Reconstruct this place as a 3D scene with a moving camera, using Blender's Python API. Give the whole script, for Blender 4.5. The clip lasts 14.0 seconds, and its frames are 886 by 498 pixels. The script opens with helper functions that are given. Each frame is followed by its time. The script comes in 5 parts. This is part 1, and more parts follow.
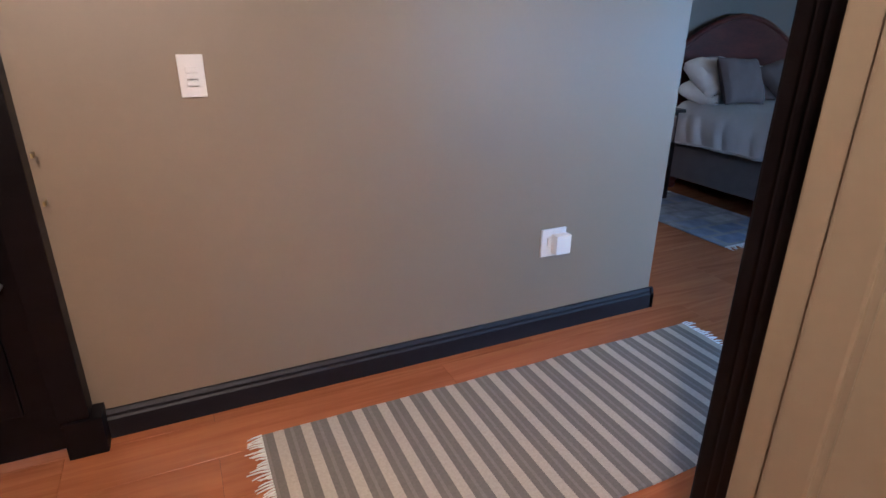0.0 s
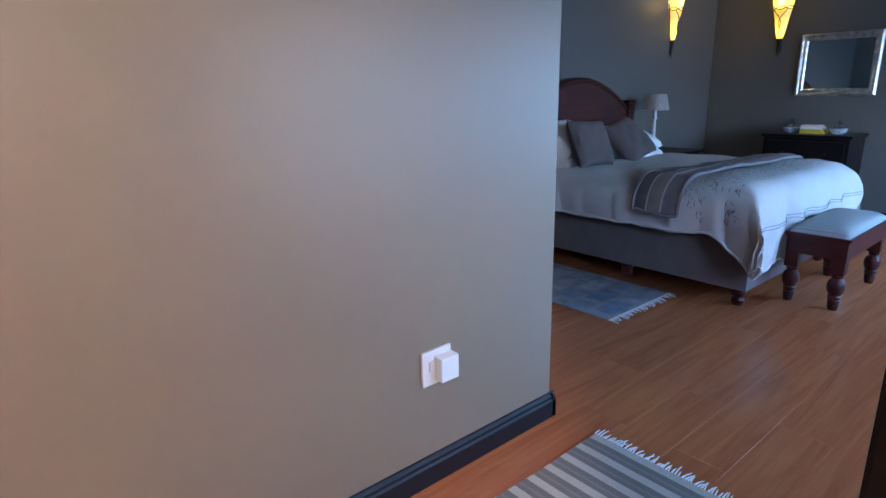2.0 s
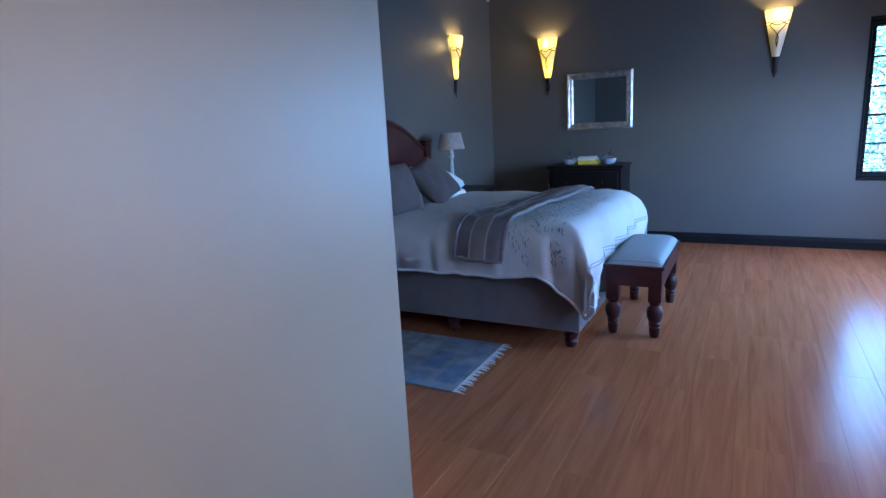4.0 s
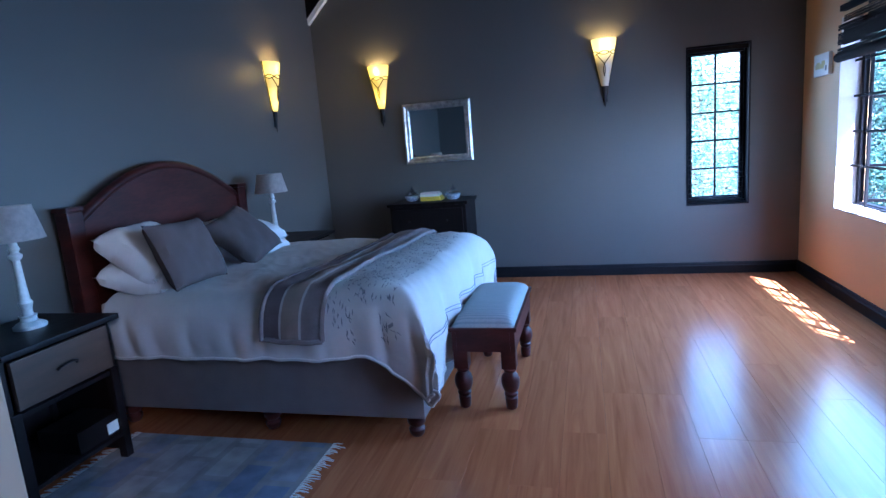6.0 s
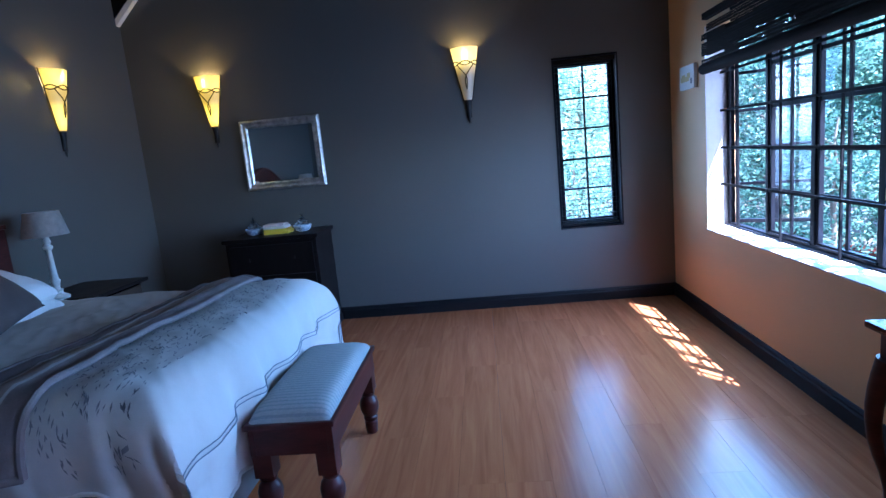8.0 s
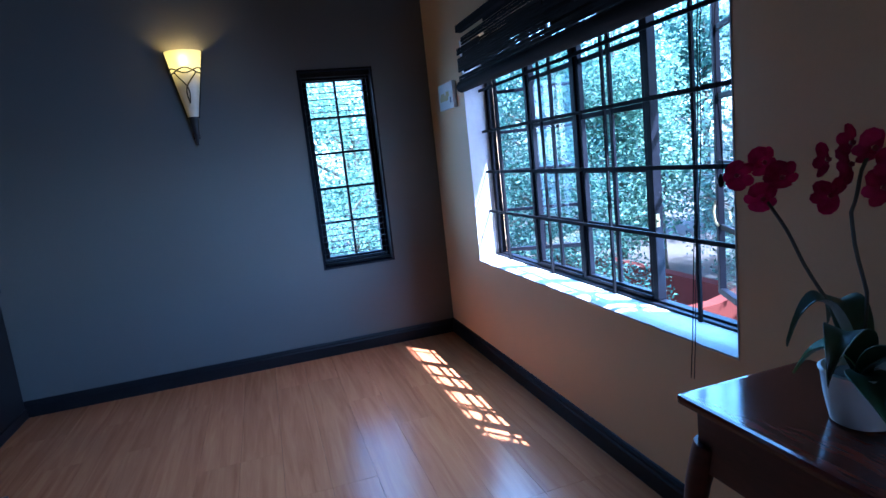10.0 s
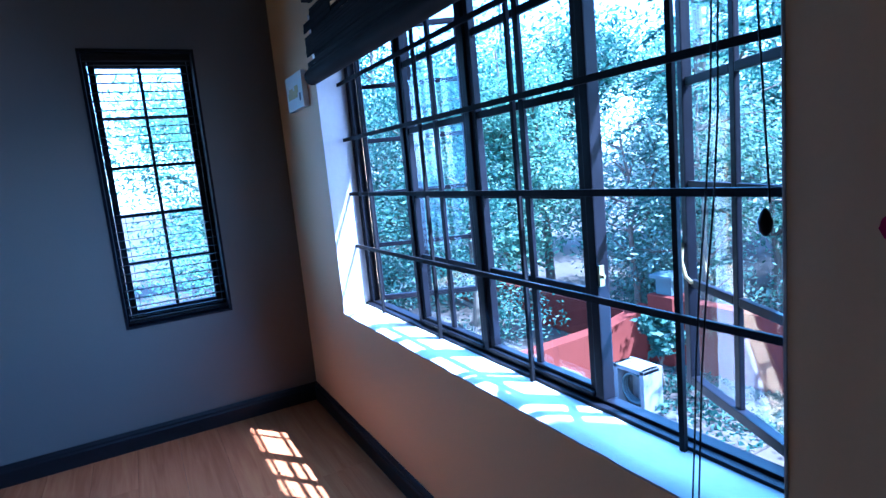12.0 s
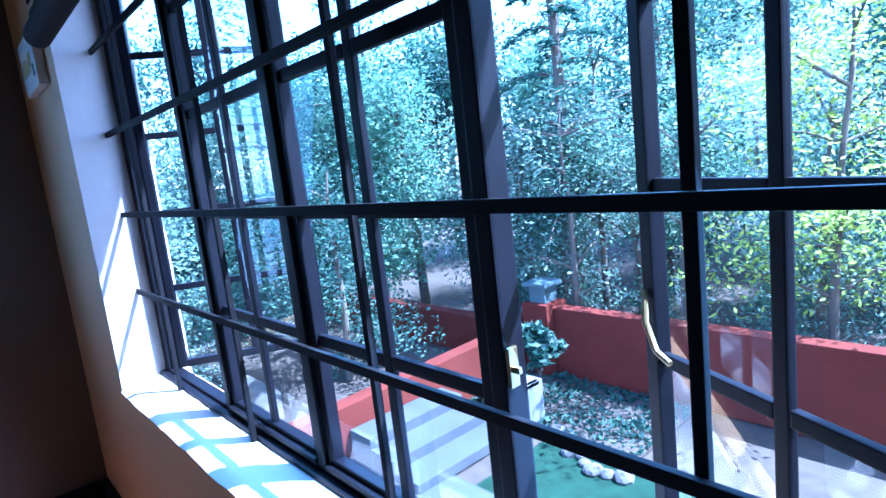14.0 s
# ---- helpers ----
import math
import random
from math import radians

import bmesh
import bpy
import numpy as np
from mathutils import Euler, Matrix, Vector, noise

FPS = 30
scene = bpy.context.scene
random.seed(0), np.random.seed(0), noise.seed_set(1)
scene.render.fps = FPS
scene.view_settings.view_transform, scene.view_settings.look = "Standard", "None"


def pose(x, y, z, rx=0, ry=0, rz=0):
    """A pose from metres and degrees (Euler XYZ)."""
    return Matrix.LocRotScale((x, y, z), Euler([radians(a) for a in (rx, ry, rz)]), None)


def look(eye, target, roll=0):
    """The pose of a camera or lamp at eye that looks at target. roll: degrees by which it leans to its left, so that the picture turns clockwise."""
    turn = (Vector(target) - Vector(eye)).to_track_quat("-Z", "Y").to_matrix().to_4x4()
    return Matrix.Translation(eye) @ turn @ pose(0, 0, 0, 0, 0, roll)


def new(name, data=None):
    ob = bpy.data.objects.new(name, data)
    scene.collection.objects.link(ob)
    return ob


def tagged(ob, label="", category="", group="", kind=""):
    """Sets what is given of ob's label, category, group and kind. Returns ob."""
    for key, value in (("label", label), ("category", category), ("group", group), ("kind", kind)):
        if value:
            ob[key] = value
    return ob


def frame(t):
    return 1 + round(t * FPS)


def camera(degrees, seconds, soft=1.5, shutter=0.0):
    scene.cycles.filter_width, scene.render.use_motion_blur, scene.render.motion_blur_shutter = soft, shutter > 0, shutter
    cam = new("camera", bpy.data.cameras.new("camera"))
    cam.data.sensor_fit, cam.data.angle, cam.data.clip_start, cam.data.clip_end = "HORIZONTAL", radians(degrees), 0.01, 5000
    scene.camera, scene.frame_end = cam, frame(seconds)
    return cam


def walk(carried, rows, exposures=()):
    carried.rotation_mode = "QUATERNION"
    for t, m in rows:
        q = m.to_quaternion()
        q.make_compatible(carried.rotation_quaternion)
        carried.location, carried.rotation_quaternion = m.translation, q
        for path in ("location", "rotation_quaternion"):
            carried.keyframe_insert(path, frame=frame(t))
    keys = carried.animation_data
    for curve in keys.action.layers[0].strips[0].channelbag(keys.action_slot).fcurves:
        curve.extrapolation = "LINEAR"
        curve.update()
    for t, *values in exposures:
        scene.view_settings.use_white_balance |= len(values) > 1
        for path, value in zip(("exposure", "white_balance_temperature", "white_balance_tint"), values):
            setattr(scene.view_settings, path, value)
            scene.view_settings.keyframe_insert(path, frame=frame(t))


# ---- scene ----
cam = camera(76.0, 14.0)
PATH = [
    (0, (1.754, 0.739, 1.257), (2.539, 2.426, 0.526), 0.5),
    (0.5, (1.856, 0.865, 1.277), (2.743, 2.525, 0.6), 0.5),
    (1, (1.927, 0.99, 1.264), (2.933, 2.602, 0.64), -0.1),
    (1.5, (2.01, 1.141, 1.286), (3.121, 2.699, 0.703), -0.3),
    (2, (2.059, 1.252, 1.271), (3.293, 2.733, 0.742), -1.2),
    (2.5, (2.139, 1.395, 1.266), (3.5, 2.776, 0.774), -1.8),
    (3, (2.214, 1.516, 1.274), (3.695, 2.779, 0.815), -2.2),
    (3.5, (2.302, 1.623, 1.28), (3.901, 2.741, 0.839), -2.6),
    (4, (2.438, 1.724, 1.277), (4.151, 2.668, 0.858), -3.1),
    (6.5, (3.336, 1.78, 1.336), (5.252, 2.238, 0.988), -4.8),
    (7, (3.546, 1.702, 1.331), (5.468, 2.136, 0.99), -4.9),
    (7.5, (3.728, 1.61, 1.336), (5.666, 1.972, 0.998), -5.0),
    (8, (3.885, 1.527, 1.344), (5.851, 1.686, 1.01), -5.5),
    (8.5, (4.039, 1.435, 1.347), (6.009, 1.346, 1.016), -6.1),
    (9, (4.195, 1.381, 1.339), (6.145, 1.084, 1.008), -6.4),
    (11.5, (5.201, 0.937, 1.298), (6.990, 0.093, 1.005), -5.5),
    (12, (5.378, 0.802, 1.293), (7.119, -0.135, 1.0), -5.5),
    (12.5, (5.552, 0.664, 1.286), (7.245, -0.363, 0.995), -5.5),
    (13, (5.697, 0.540, 1.270), (7.344, -0.560, 0.982), -5.4),
    (13.5, (5.824, 0.445, 1.268), (7.383, -0.768, 0.966), -5.9),
    (14, (5.910, 0.342, 1.252), (7.396, -0.962, 0.949), -6.5),
]
walk(cam, [(t, look(eye, target, roll)) for t, eye, target, roll in PATH], [(0, 4.1, 5250, 18), (1, 4.2, 5050, 18), (3, 4.4, 5150, 19), (4, 4.4, 4750, 19), (6.5, 4.4, 4650, 20), (9, 3.6, 4550, 17), (12, 3.45, 4000, 12), (14, 3.08, 4150, 15)])

# ---- world, sun, lamps ----
SUN_WAY = Vector((0.54, 0.417, -1.0)).normalized()
world = bpy.data.worlds.new("sky_world")
scene.world = world
world.use_nodes = True
wn, wl = world.node_tree.nodes, world.node_tree.links
sky = wn.new("ShaderNodeTexSky")
sky.sky_type, sky.sun_disc = "NISHITA", False
sky.sun_elevation = math.asin(-SUN_WAY.z)
sky.sun_rotation = math.atan2(-SUN_WAY.x, -SUN_WAY.y)
wl.new(sky.outputs[0], wn["Background"].inputs[0])
wn["Background"].inputs[1].default_value = 0.15
sun = new("sun", bpy.data.lights.new("sun", "SUN"))
sun.data.energy, sun.data.angle, sun.data.color = 5.0, radians(0.53), (1.0, 0.97, 0.92)
sun.matrix_world = look(-SUN_WAY * 20, (0, 0, 0))


def lamp(name, kind, energy, color, m, size=0.1, size_y=None, spread=180):
    ob = new(name, bpy.data.lights.new(name, kind))
    ob.data.energy, ob.data.color = energy, color
    if kind == "AREA":
        ob.data.size = size
        ob.data.spread = radians(spread)
        if size_y:
            ob.data.shape, ob.data.size_y = "RECTANGLE", size_y
    else:
        ob.data.shadow_soft_size = size
    ob.matrix_world = m
    return ob


SKYBLUE = (0.38, 0.70, 1.0)
lamp("window_skylight", "AREA", 3.7, SKYBLUE, look((6.88, 0.0, 1.17), (6.72, 1.0, 0.80)), 1.9, 0.94, 160)
# Added fill light for the corridor end; no window is known here.
lamp("unseen_fill_light", "AREA", 0.3, SKYBLUE, look((4.15, 0.03, 1.2), (4.0, 1.0, 0.95)), 0.7, 0.6, 75)
lamp("narrow_window_skylight", "AREA", 0.45, SKYBLUE, look((8.585, 0.66, 1.3), (7.6, 0.68, 1.0)), 0.42, 1.2)
lamp("entry_ceiling_lamp", "POINT", 11.5, (1.0, 0.75, 0.52), pose(1.45, 0.25, 2.35), 0.12)
for sx, sy in ((7.69, 4.30), (8.52, 3.71), (8.52, 1.59)):
    lamp("sconce_bulb", "POINT", 0.55, (1.0, 0.62, 0.15), pose(sx, sy, 2.08), 0.02)


# ---- materials ----
def material(name, color, rough=0.6, metal=0.0, vary=0.15, scale=6.0, bump=0.1, fine=60.0, stretch=(1, 1, 1), other=None,
             spec=0.5, rand=0.0, coat=0.0):
    """A painted, cloth or wooden surface: two scales of variation, fine relief, and a little difference from piece to piece."""
    m = bpy.data.materials.new(name)
    m.use_nodes = True
    n, l = m.node_tree.nodes, m.node_tree.links
    b = n["Principled BSDF"]
    co = n.new("ShaderNodeTexCoord")
    mp = n.new("ShaderNodeMapping")
    mp.inputs["Scale"].default_value = stretch
    l.new(co.outputs["Object"], mp.inputs[0])
    big = n.new("ShaderNodeTexNoise")
    big.inputs["Scale"].default_value, big.inputs["Detail"].default_value = scale, 6
    small = n.new("ShaderNodeTexNoise")
    small.inputs["Scale"].default_value, small.inputs["Detail"].default_value = fine, 4
    l.new(mp.outputs[0], big.inputs["Vector"])
    l.new(mp.outputs[0], small.inputs["Vector"])
    add = n.new("ShaderNodeMath")
    add.operation = "MULTIPLY_ADD"
    add.inputs[1].default_value = 0.35
    l.new(small.outputs[0], add.inputs[0])
    l.new(big.outputs[0], add.inputs[2])
    ramp = n.new("ShaderNodeValToRGB")
    c2 = other or tuple(c * (1 - vary) for c in color)
    ramp.color_ramp.elements[0].position, ramp.color_ramp.elements[1].position = 0.45, 0.9
    ramp.color_ramp.elements[0].color = (*c2, 1)
    ramp.color_ramp.elements[1].color = (*[min(1, c * (1 + vary * 0.5)) for c in color], 1)
    l.new(add.outputs[0], ramp.inputs[0])
    out = ramp.outputs[0]
    if rand:
        info, hsv, rng = n.new("ShaderNodeObjectInfo"), n.new("ShaderNodeHueSaturation"), n.new("ShaderNodeMapRange")
        rng.inputs["To Min"].default_value, rng.inputs["To Max"].default_value = 1 - rand, 1 + rand
        l.new(info.outputs["Random"], rng.inputs[0])
        l.new(rng.outputs[0], hsv.inputs["Value"])
        l.new(out, hsv.inputs["Color"])
        out = hsv.outputs[0]
    l.new(out, b.inputs["Base Color"])
    rr = n.new("ShaderNodeMapRange")
    rr.inputs["To Min"].default_value, rr.inputs["To Max"].default_value = rough * 0.85, min(1, rough * 1.15)
    l.new(big.outputs[0], rr.inputs[0])
    l.new(rr.outputs[0], b.inputs["Roughness"])
    b.inputs["Metallic"].default_value = metal
    b.inputs["Specular IOR Level"].default_value = spec
    b.inputs["Coat Weight"].default_value = coat
    b.inputs["Coat Roughness"].default_value = 0.42 if coat > 0.8 else 0.08
    if bump:
        bp = n.new("ShaderNodeBump")
        bp.inputs["Strength"].default_value, bp.inputs["Distance"].default_value = bump, 0.004
        l.new(add.outputs[0], bp.inputs["Height"])
        l.new(bp.outputs[0], b.inputs["Normal"])
    return m


M = dict(
    wall=material("grey_wall_paint", (0.105, 0.098, 0.088), 0.5, vary=0.05, scale=1.5, bump=0.12, fine=90, spec=0.5),
    taupe=material("taupe_wall_paint", (0.19, 0.142, 0.090), 0.55, vary=0.05, scale=1.5, bump=0.12, fine=90, spec=0.6, coat=0.85),
    warm=material("warm_wall_paint", (0.68, 0.435, 0.215), 0.55, vary=0.05, scale=1.5, bump=0.12, fine=90),
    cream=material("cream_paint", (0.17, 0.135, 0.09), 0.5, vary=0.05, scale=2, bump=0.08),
    white=material("white_paint", (0.78, 0.77, 0.74), 0.45, vary=0.05, scale=3),
    reveal=material("reveal_paint", (0.38, 0.365, 0.36), 0.6, vary=0.08, scale=5, bump=0.5, fine=40),
    dark=material("dark_stained_wood", (0.005, 0.0035, 0.004), 0.42, vary=0.4, scale=4, fine=30, stretch=(1, 1, 6), spec=0.15),
    skirt=material("dark_skirting_paint", (0.008, 0.007, 0.009), 0.5, vary=0.3, scale=4, fine=40, spec=0.25),
    frame=material("dark_window_wood", (0.0045, 0.005, 0.009), 0.5, vary=0.4, scale=7, fine=60, spec=0.14),
    ceiling=material("dark_ceiling_boards", (0.05, 0.045, 0.042), 0.6, vary=0.2, scale=3),
    mahogany=material("mahogany_gloss", (0.058, 0.012, 0.009), 0.42, vary=0.5, scale=3, fine=24, stretch=(1, 1, 5), other=(0.026, 0.005, 0.004), spec=0.3),
    mahogany_top=material("mahogany_table_gloss", (0.085, 0.018, 0.009), 0.13, vary=0.5, scale=3, fine=24, stretch=(1, 6, 1), other=(0.04, 0.009, 0.005), spec=0.4),
    darkwood=material("near_black_chest_wood", (0.009, 0.006, 0.006), 0.45, vary=0.4, scale=5, stretch=(1, 5, 1), spec=0.2),
    lightwood=material("pale_drawer_wood", (0.075, 0.043, 0.026), 0.5, vary=0.3, scale=4, stretch=(1, 1, 6)),
    linen=material("white_linen", (0.55, 0.52, 0.49), 0.9, vary=0.05, scale=5, bump=0.5, fine=35),
    pillow=material("white_pillow_cotton", (0.76, 0.74, 0.74), 0.9, vary=0.05, scale=5, bump=0.4, fine=20),
    cushion=material("grey_brown_weave", (0.10, 0.074, 0.07), 0.95, vary=0.15, scale=8, bump=0.5, fine=220),
    divan=material("grey_divan_fabric", (0.15, 0.125, 0.115), 0.95, vary=0.12, scale=10, bump=0.4, fine=220),
    print=material("grey_print", (0.22, 0.22, 0.24), 0.9),
    piping=material("grey_piping", (0.16, 0.19, 0.24), 0.9),
    plastic=material("white_plastic", (0.66, 0.645, 0.63), 0.3, vary=0.03, bump=0),
    shade=material("grey_linen_shade", (0.58, 0.52, 0.49), 0.9, vary=0.15, scale=30, bump=0.3),
    lampwood=material("chalky_white_wood", (0.68, 0.68, 0.66), 0.6, vary=0.15, scale=30),
    silver=material("distressed_silver_frame", (0.55, 0.54, 0.52), 0.35, metal=0.75, vary=0.5, scale=18, bump=0.5),
    iron=material("dark_iron", (0.02, 0.016, 0.016), 0.5, metal=0.6, vary=0.3),
    bar=material("painted_steel_bar", (0.006, 0.006, 0.008), 0.7, vary=0.3, scale=30, spec=0.12),
    brass=material("aged_brass", (0.45, 0.36, 0.18), 0.35, metal=0.9, vary=0.3, scale=20),
    blind=material("dark_reed_blind", (0.013, 0.010, 0.009), 0.85, vary=0.5, scale=25, stretch=(0.3, 1, 4), spec=0.15),
    yellow=material("yellow_cover", (0.70, 0.52, 0.04), 0.5, vary=0.05),
    mark=material("pale_yellow_print", (0.62, 0.52, 0.25), 0.8),
    petalbook=material("pinkish_white_cover", (0.66, 0.56, 0.56), 0.6, vary=0.05),
    paper=material("white_paper", (0.75, 0.74, 0.70), 0.8, vary=0.05),
    potwhite=material("white_glazed_pot", (0.72, 0.71, 0.70), 0.35, vary=0.06, scale=20),
    dish=material("blue_patterned_glaze", (0.50, 0.55, 0.60), 0.3, vary=0.6, scale=60, other=(0.16, 0.22, 0.34)),
    leaf=material("orchid_leaf", (0.022, 0.055, 0.02), 0.45, vary=0.3, scale=12),
    leafback=material("young_orchid_leaf", (0.10, 0.20, 0.04), 0.4, vary=0.3, scale=12),
    stem=material("orchid_stem", (0.05, 0.045, 0.03), 0.6),
    petal=material("magenta_petal", (0.42, 0.018, 0.10), 0.8, vary=0.4, scale=40, spec=0.1),
    petal_dark=material("dark_red_lip", (0.20, 0.005, 0.03), 0.5),
    stone=material("grey_paving", (0.045, 0.049, 0.057), 0.85, vary=0.25, scale=3, bump=0.6),
    rock=material("pale_rock", (0.085, 0.08, 0.078), 0.9, vary=0.35, scale=8, bump=0.8),
    redwall=material("terracotta_wall_paint", (0.095, 0.021, 0.014), 0.85, vary=0.18, scale=2, bump=0.5, spec=0.1),
    grass=material("lawn", (0.013, 0.032, 0.019), 0.95, vary=0.4, scale=5, bump=1.0, fine=90, spec=0.08),
    soil=material("garden_soil", (0.05, 0.038, 0.028), 0.95, vary=0.4, scale=8, bump=1.0),
    bark=material("tree_bark", (0.10, 0.08, 0.06), 0.9, vary=0.4, scale=5, bump=1.0, stretch=(3, 3, 0.5)),
    outer=material("outer_wall_plaster", (0.72, 0.70, 0.66), 0.8, vary=0.08, scale=2, bump=0.4),
    lantern=material("verdigris_lantern", (0.07, 0.10, 0.11), 0.5, metal=0.3),
    boxgrey=material("pale_concrete_surround", (0.12, 0.13, 0.14), 0.8),
)


def wood_floor():
    """Cherry laminate: long grain and growth rings, each board its own tone."""
    m = bpy.data.materials.new("cherry_laminate")
    m.use_nodes = True
    n, l = m.node_tree.nodes, m.node_tree.links
    b = n["Principled BSDF"]
    co, info, off = n.new("ShaderNodeTexCoord"), n.new("ShaderNodeObjectInfo"), n.new("ShaderNodeVectorMath")
    comb = n.new("ShaderNodeCombineXYZ")
    mul = n.new("ShaderNodeMath")
    mul.operation, mul.inputs[1].default_value = "MULTIPLY", 40.0
    l.new(info.outputs["Random"], mul.inputs[0])
    l.new(mul.outputs[0], comb.inputs[0])
    l.new(mul.outputs[0], comb.inputs[1])
    off.operation = "ADD"
    l.new(co.outputs["Object"], off.inputs[0])
    l.new(comb.outputs[0], off.inputs[1])
    mp = n.new("ShaderNodeMapping")
    mp.inputs["Scale"].default_value = (0.6, 9.0, 1.0)
    l.new(off.outputs[0], mp.inputs[0])
    wav = n.new("ShaderNodeTexNoise")
    wav.inputs["Scale"].default_value, wav.inputs["Detail"].default_value, wav.inputs["Distortion"].default_value = 2.2, 7, 1.2
    l.new(mp.outputs[0], wav.inputs["Vector"])
    mp2 = n.new("ShaderNodeMapping")
    mp2.inputs["Scale"].default_value = (2.0, 60.0, 1.0)
    l.new(off.outputs[0], mp2.inputs[0])
    fine = n.new("ShaderNodeTexNoise")
    fine.inputs["Scale"].default_value, fine.inputs["Detail"].default_value = 3.0, 4
    l.new(mp2.outputs[0], fine.inputs["Vector"])
    add = n.new("ShaderNodeMath")
    add.operation, add.inputs[1].default_value = "MULTIPLY_ADD", 0.22
    l.new(fine.outputs[0], add.inputs[0])
    l.new(wav.outputs[0], add.inputs[2])
    ramp = n.new("ShaderNodeValToRGB")
    e = ramp.color_ramp.elements
    e[0].position, e[0].color = 0.36, (0.285, 0.084, 0.031, 1)
    e[1].position, e[1].color = 0.86, (0.42, 0.150, 0.054, 1)
    mid = e.new(0.60)
    mid.color = (0.355, 0.116, 0.042, 1)
    l.new(add.outputs[0], ramp.inputs[0])
    hsv, rng = n.new("ShaderNodeHueSaturation"), n.new("ShaderNodeMapRange")
    rng.inputs["To Min"].default_value, rng.inputs["To Max"].default_value = 0.93, 1.07
    l.new(info.outputs["Random"], rng.inputs[0])
    l.new(rng.outputs[0], hsv.inputs["Value"])
    l.new(ramp.outputs[0], hsv.inputs["Color"])
    l.new(hsv.outputs[0], b.inputs["Base Color"])
    rr = n.new("ShaderNodeMapRange")
    rr.inputs["To Min"].default_value, rr.inputs["To Max"].default_value = 0.19, 0.28
    l.new(wav.outputs[0], rr.inputs[0])
    l.new(rr.outputs[0], b.inputs["Roughness"])
    b.inputs["Specular IOR Level"].default_value = 0.4
    bp = n.new("ShaderNodeBump")
    bp.inputs["Strength"].default_value, bp.inputs["Distance"].default_value = 0.03, 0.002
    l.new(add.outputs[0], bp.inputs["Height"])
    l.new(bp.outputs[0], b.inputs["Normal"])
    return m


M["floor"] = wood_floor()


def banded(name, axis, stops, period, rough=0.95, bump=0.6, fine=150):
    """Woven stripes across one axis: stops are (position, colour) over one period."""
    m = material(name, (0.5, 0.5, 0.5), rough, bump=bump, fine=fine)
    n, l = m.node_tree.nodes, m.node_tree.links
    co, sep, mod, div = n.new("ShaderNodeTexCoord"), n.new("ShaderNodeSeparateXYZ"), n.new("ShaderNodeMath"), n.new("ShaderNodeMath")
    l.new(co.outputs["Object"], sep.inputs[0])
    mod.operation, mod.inputs[1].default_value = "FLOORED_MODULO", period
    div.operation, div.inputs[1].default_value = "DIVIDE", period
    l.new(sep.outputs[axis], mod.inputs[0])
    l.new(mod.outputs[0], div.inputs[0])
    ramp = n.new("ShaderNodeValToRGB")
    ramp.color_ramp.interpolation = "CONSTANT"
    e = ramp.color_ramp.elements
    e[0].position, e[0].color = stops[0][0], (*stops[0][1], 1)
    e[1].position, e[1].color = stops[1][0], (*stops[1][1], 1)
    for p, c in stops[2:]:
        e.new(p).color = (*c, 1)
    l.new(div.outputs[0], ramp.inputs[0])
    mix = n.new("ShaderNodeMix")
    mix.data_type, mix.blend_type = "RGBA", "MULTIPLY"
    mix.inputs[0].default_value = 0.35
    noise_tex = n.new("ShaderNodeTexNoise")
    noise_tex.inputs["Scale"].default_value = 120
    l.new(co.outputs["Object"], noise_tex.inputs["Vector"])
    l.new(ramp.outputs[0], mix.inputs[6])
    l.new(noise_tex.outputs[0], mix.inputs[7])
    l.new(mix.outputs[2], n["Principled BSDF"].inputs["Base Color"])
    return m


GREY, PALE = (0.19, 0.165, 0.14), (0.50, 0.44, 0.35)
M["rug"] = banded("striped_cotton_rug", 0, [(0, PALE), (0.38, GREY), (0.60, (0.24, 0.215, 0.185)), (0.72, GREY)], 0.089)
M["stoolstripe"] = banded("ribbed_blue_grey_cloth", 0, [(0, (0.38, 0.385, 0.37)), (0.7, (0.28, 0.30, 0.31))], 0.022)
M["throw_grey"] = material("lilac_grey_wool", (0.20, 0.165, 0.160), 0.95, vary=0.2, scale=12, bump=0.6, fine=160)
M["throw_pale"] = material("pale_grey_wool", (0.36, 0.33, 0.31), 0.95, vary=0.2, scale=12, bump=0.6, fine=160)
M["throw_taupe"] = material("taupe_wool", (0.22, 0.17, 0.14), 0.95, vary=0.2, scale=12, bump=0.6, fine=160)
M["throw_dark"] = material("dark_purple_grey_wool", (0.11, 0.085, 0.085), 0.95, vary=0.2, scale=12, bump=0.6, fine=160)


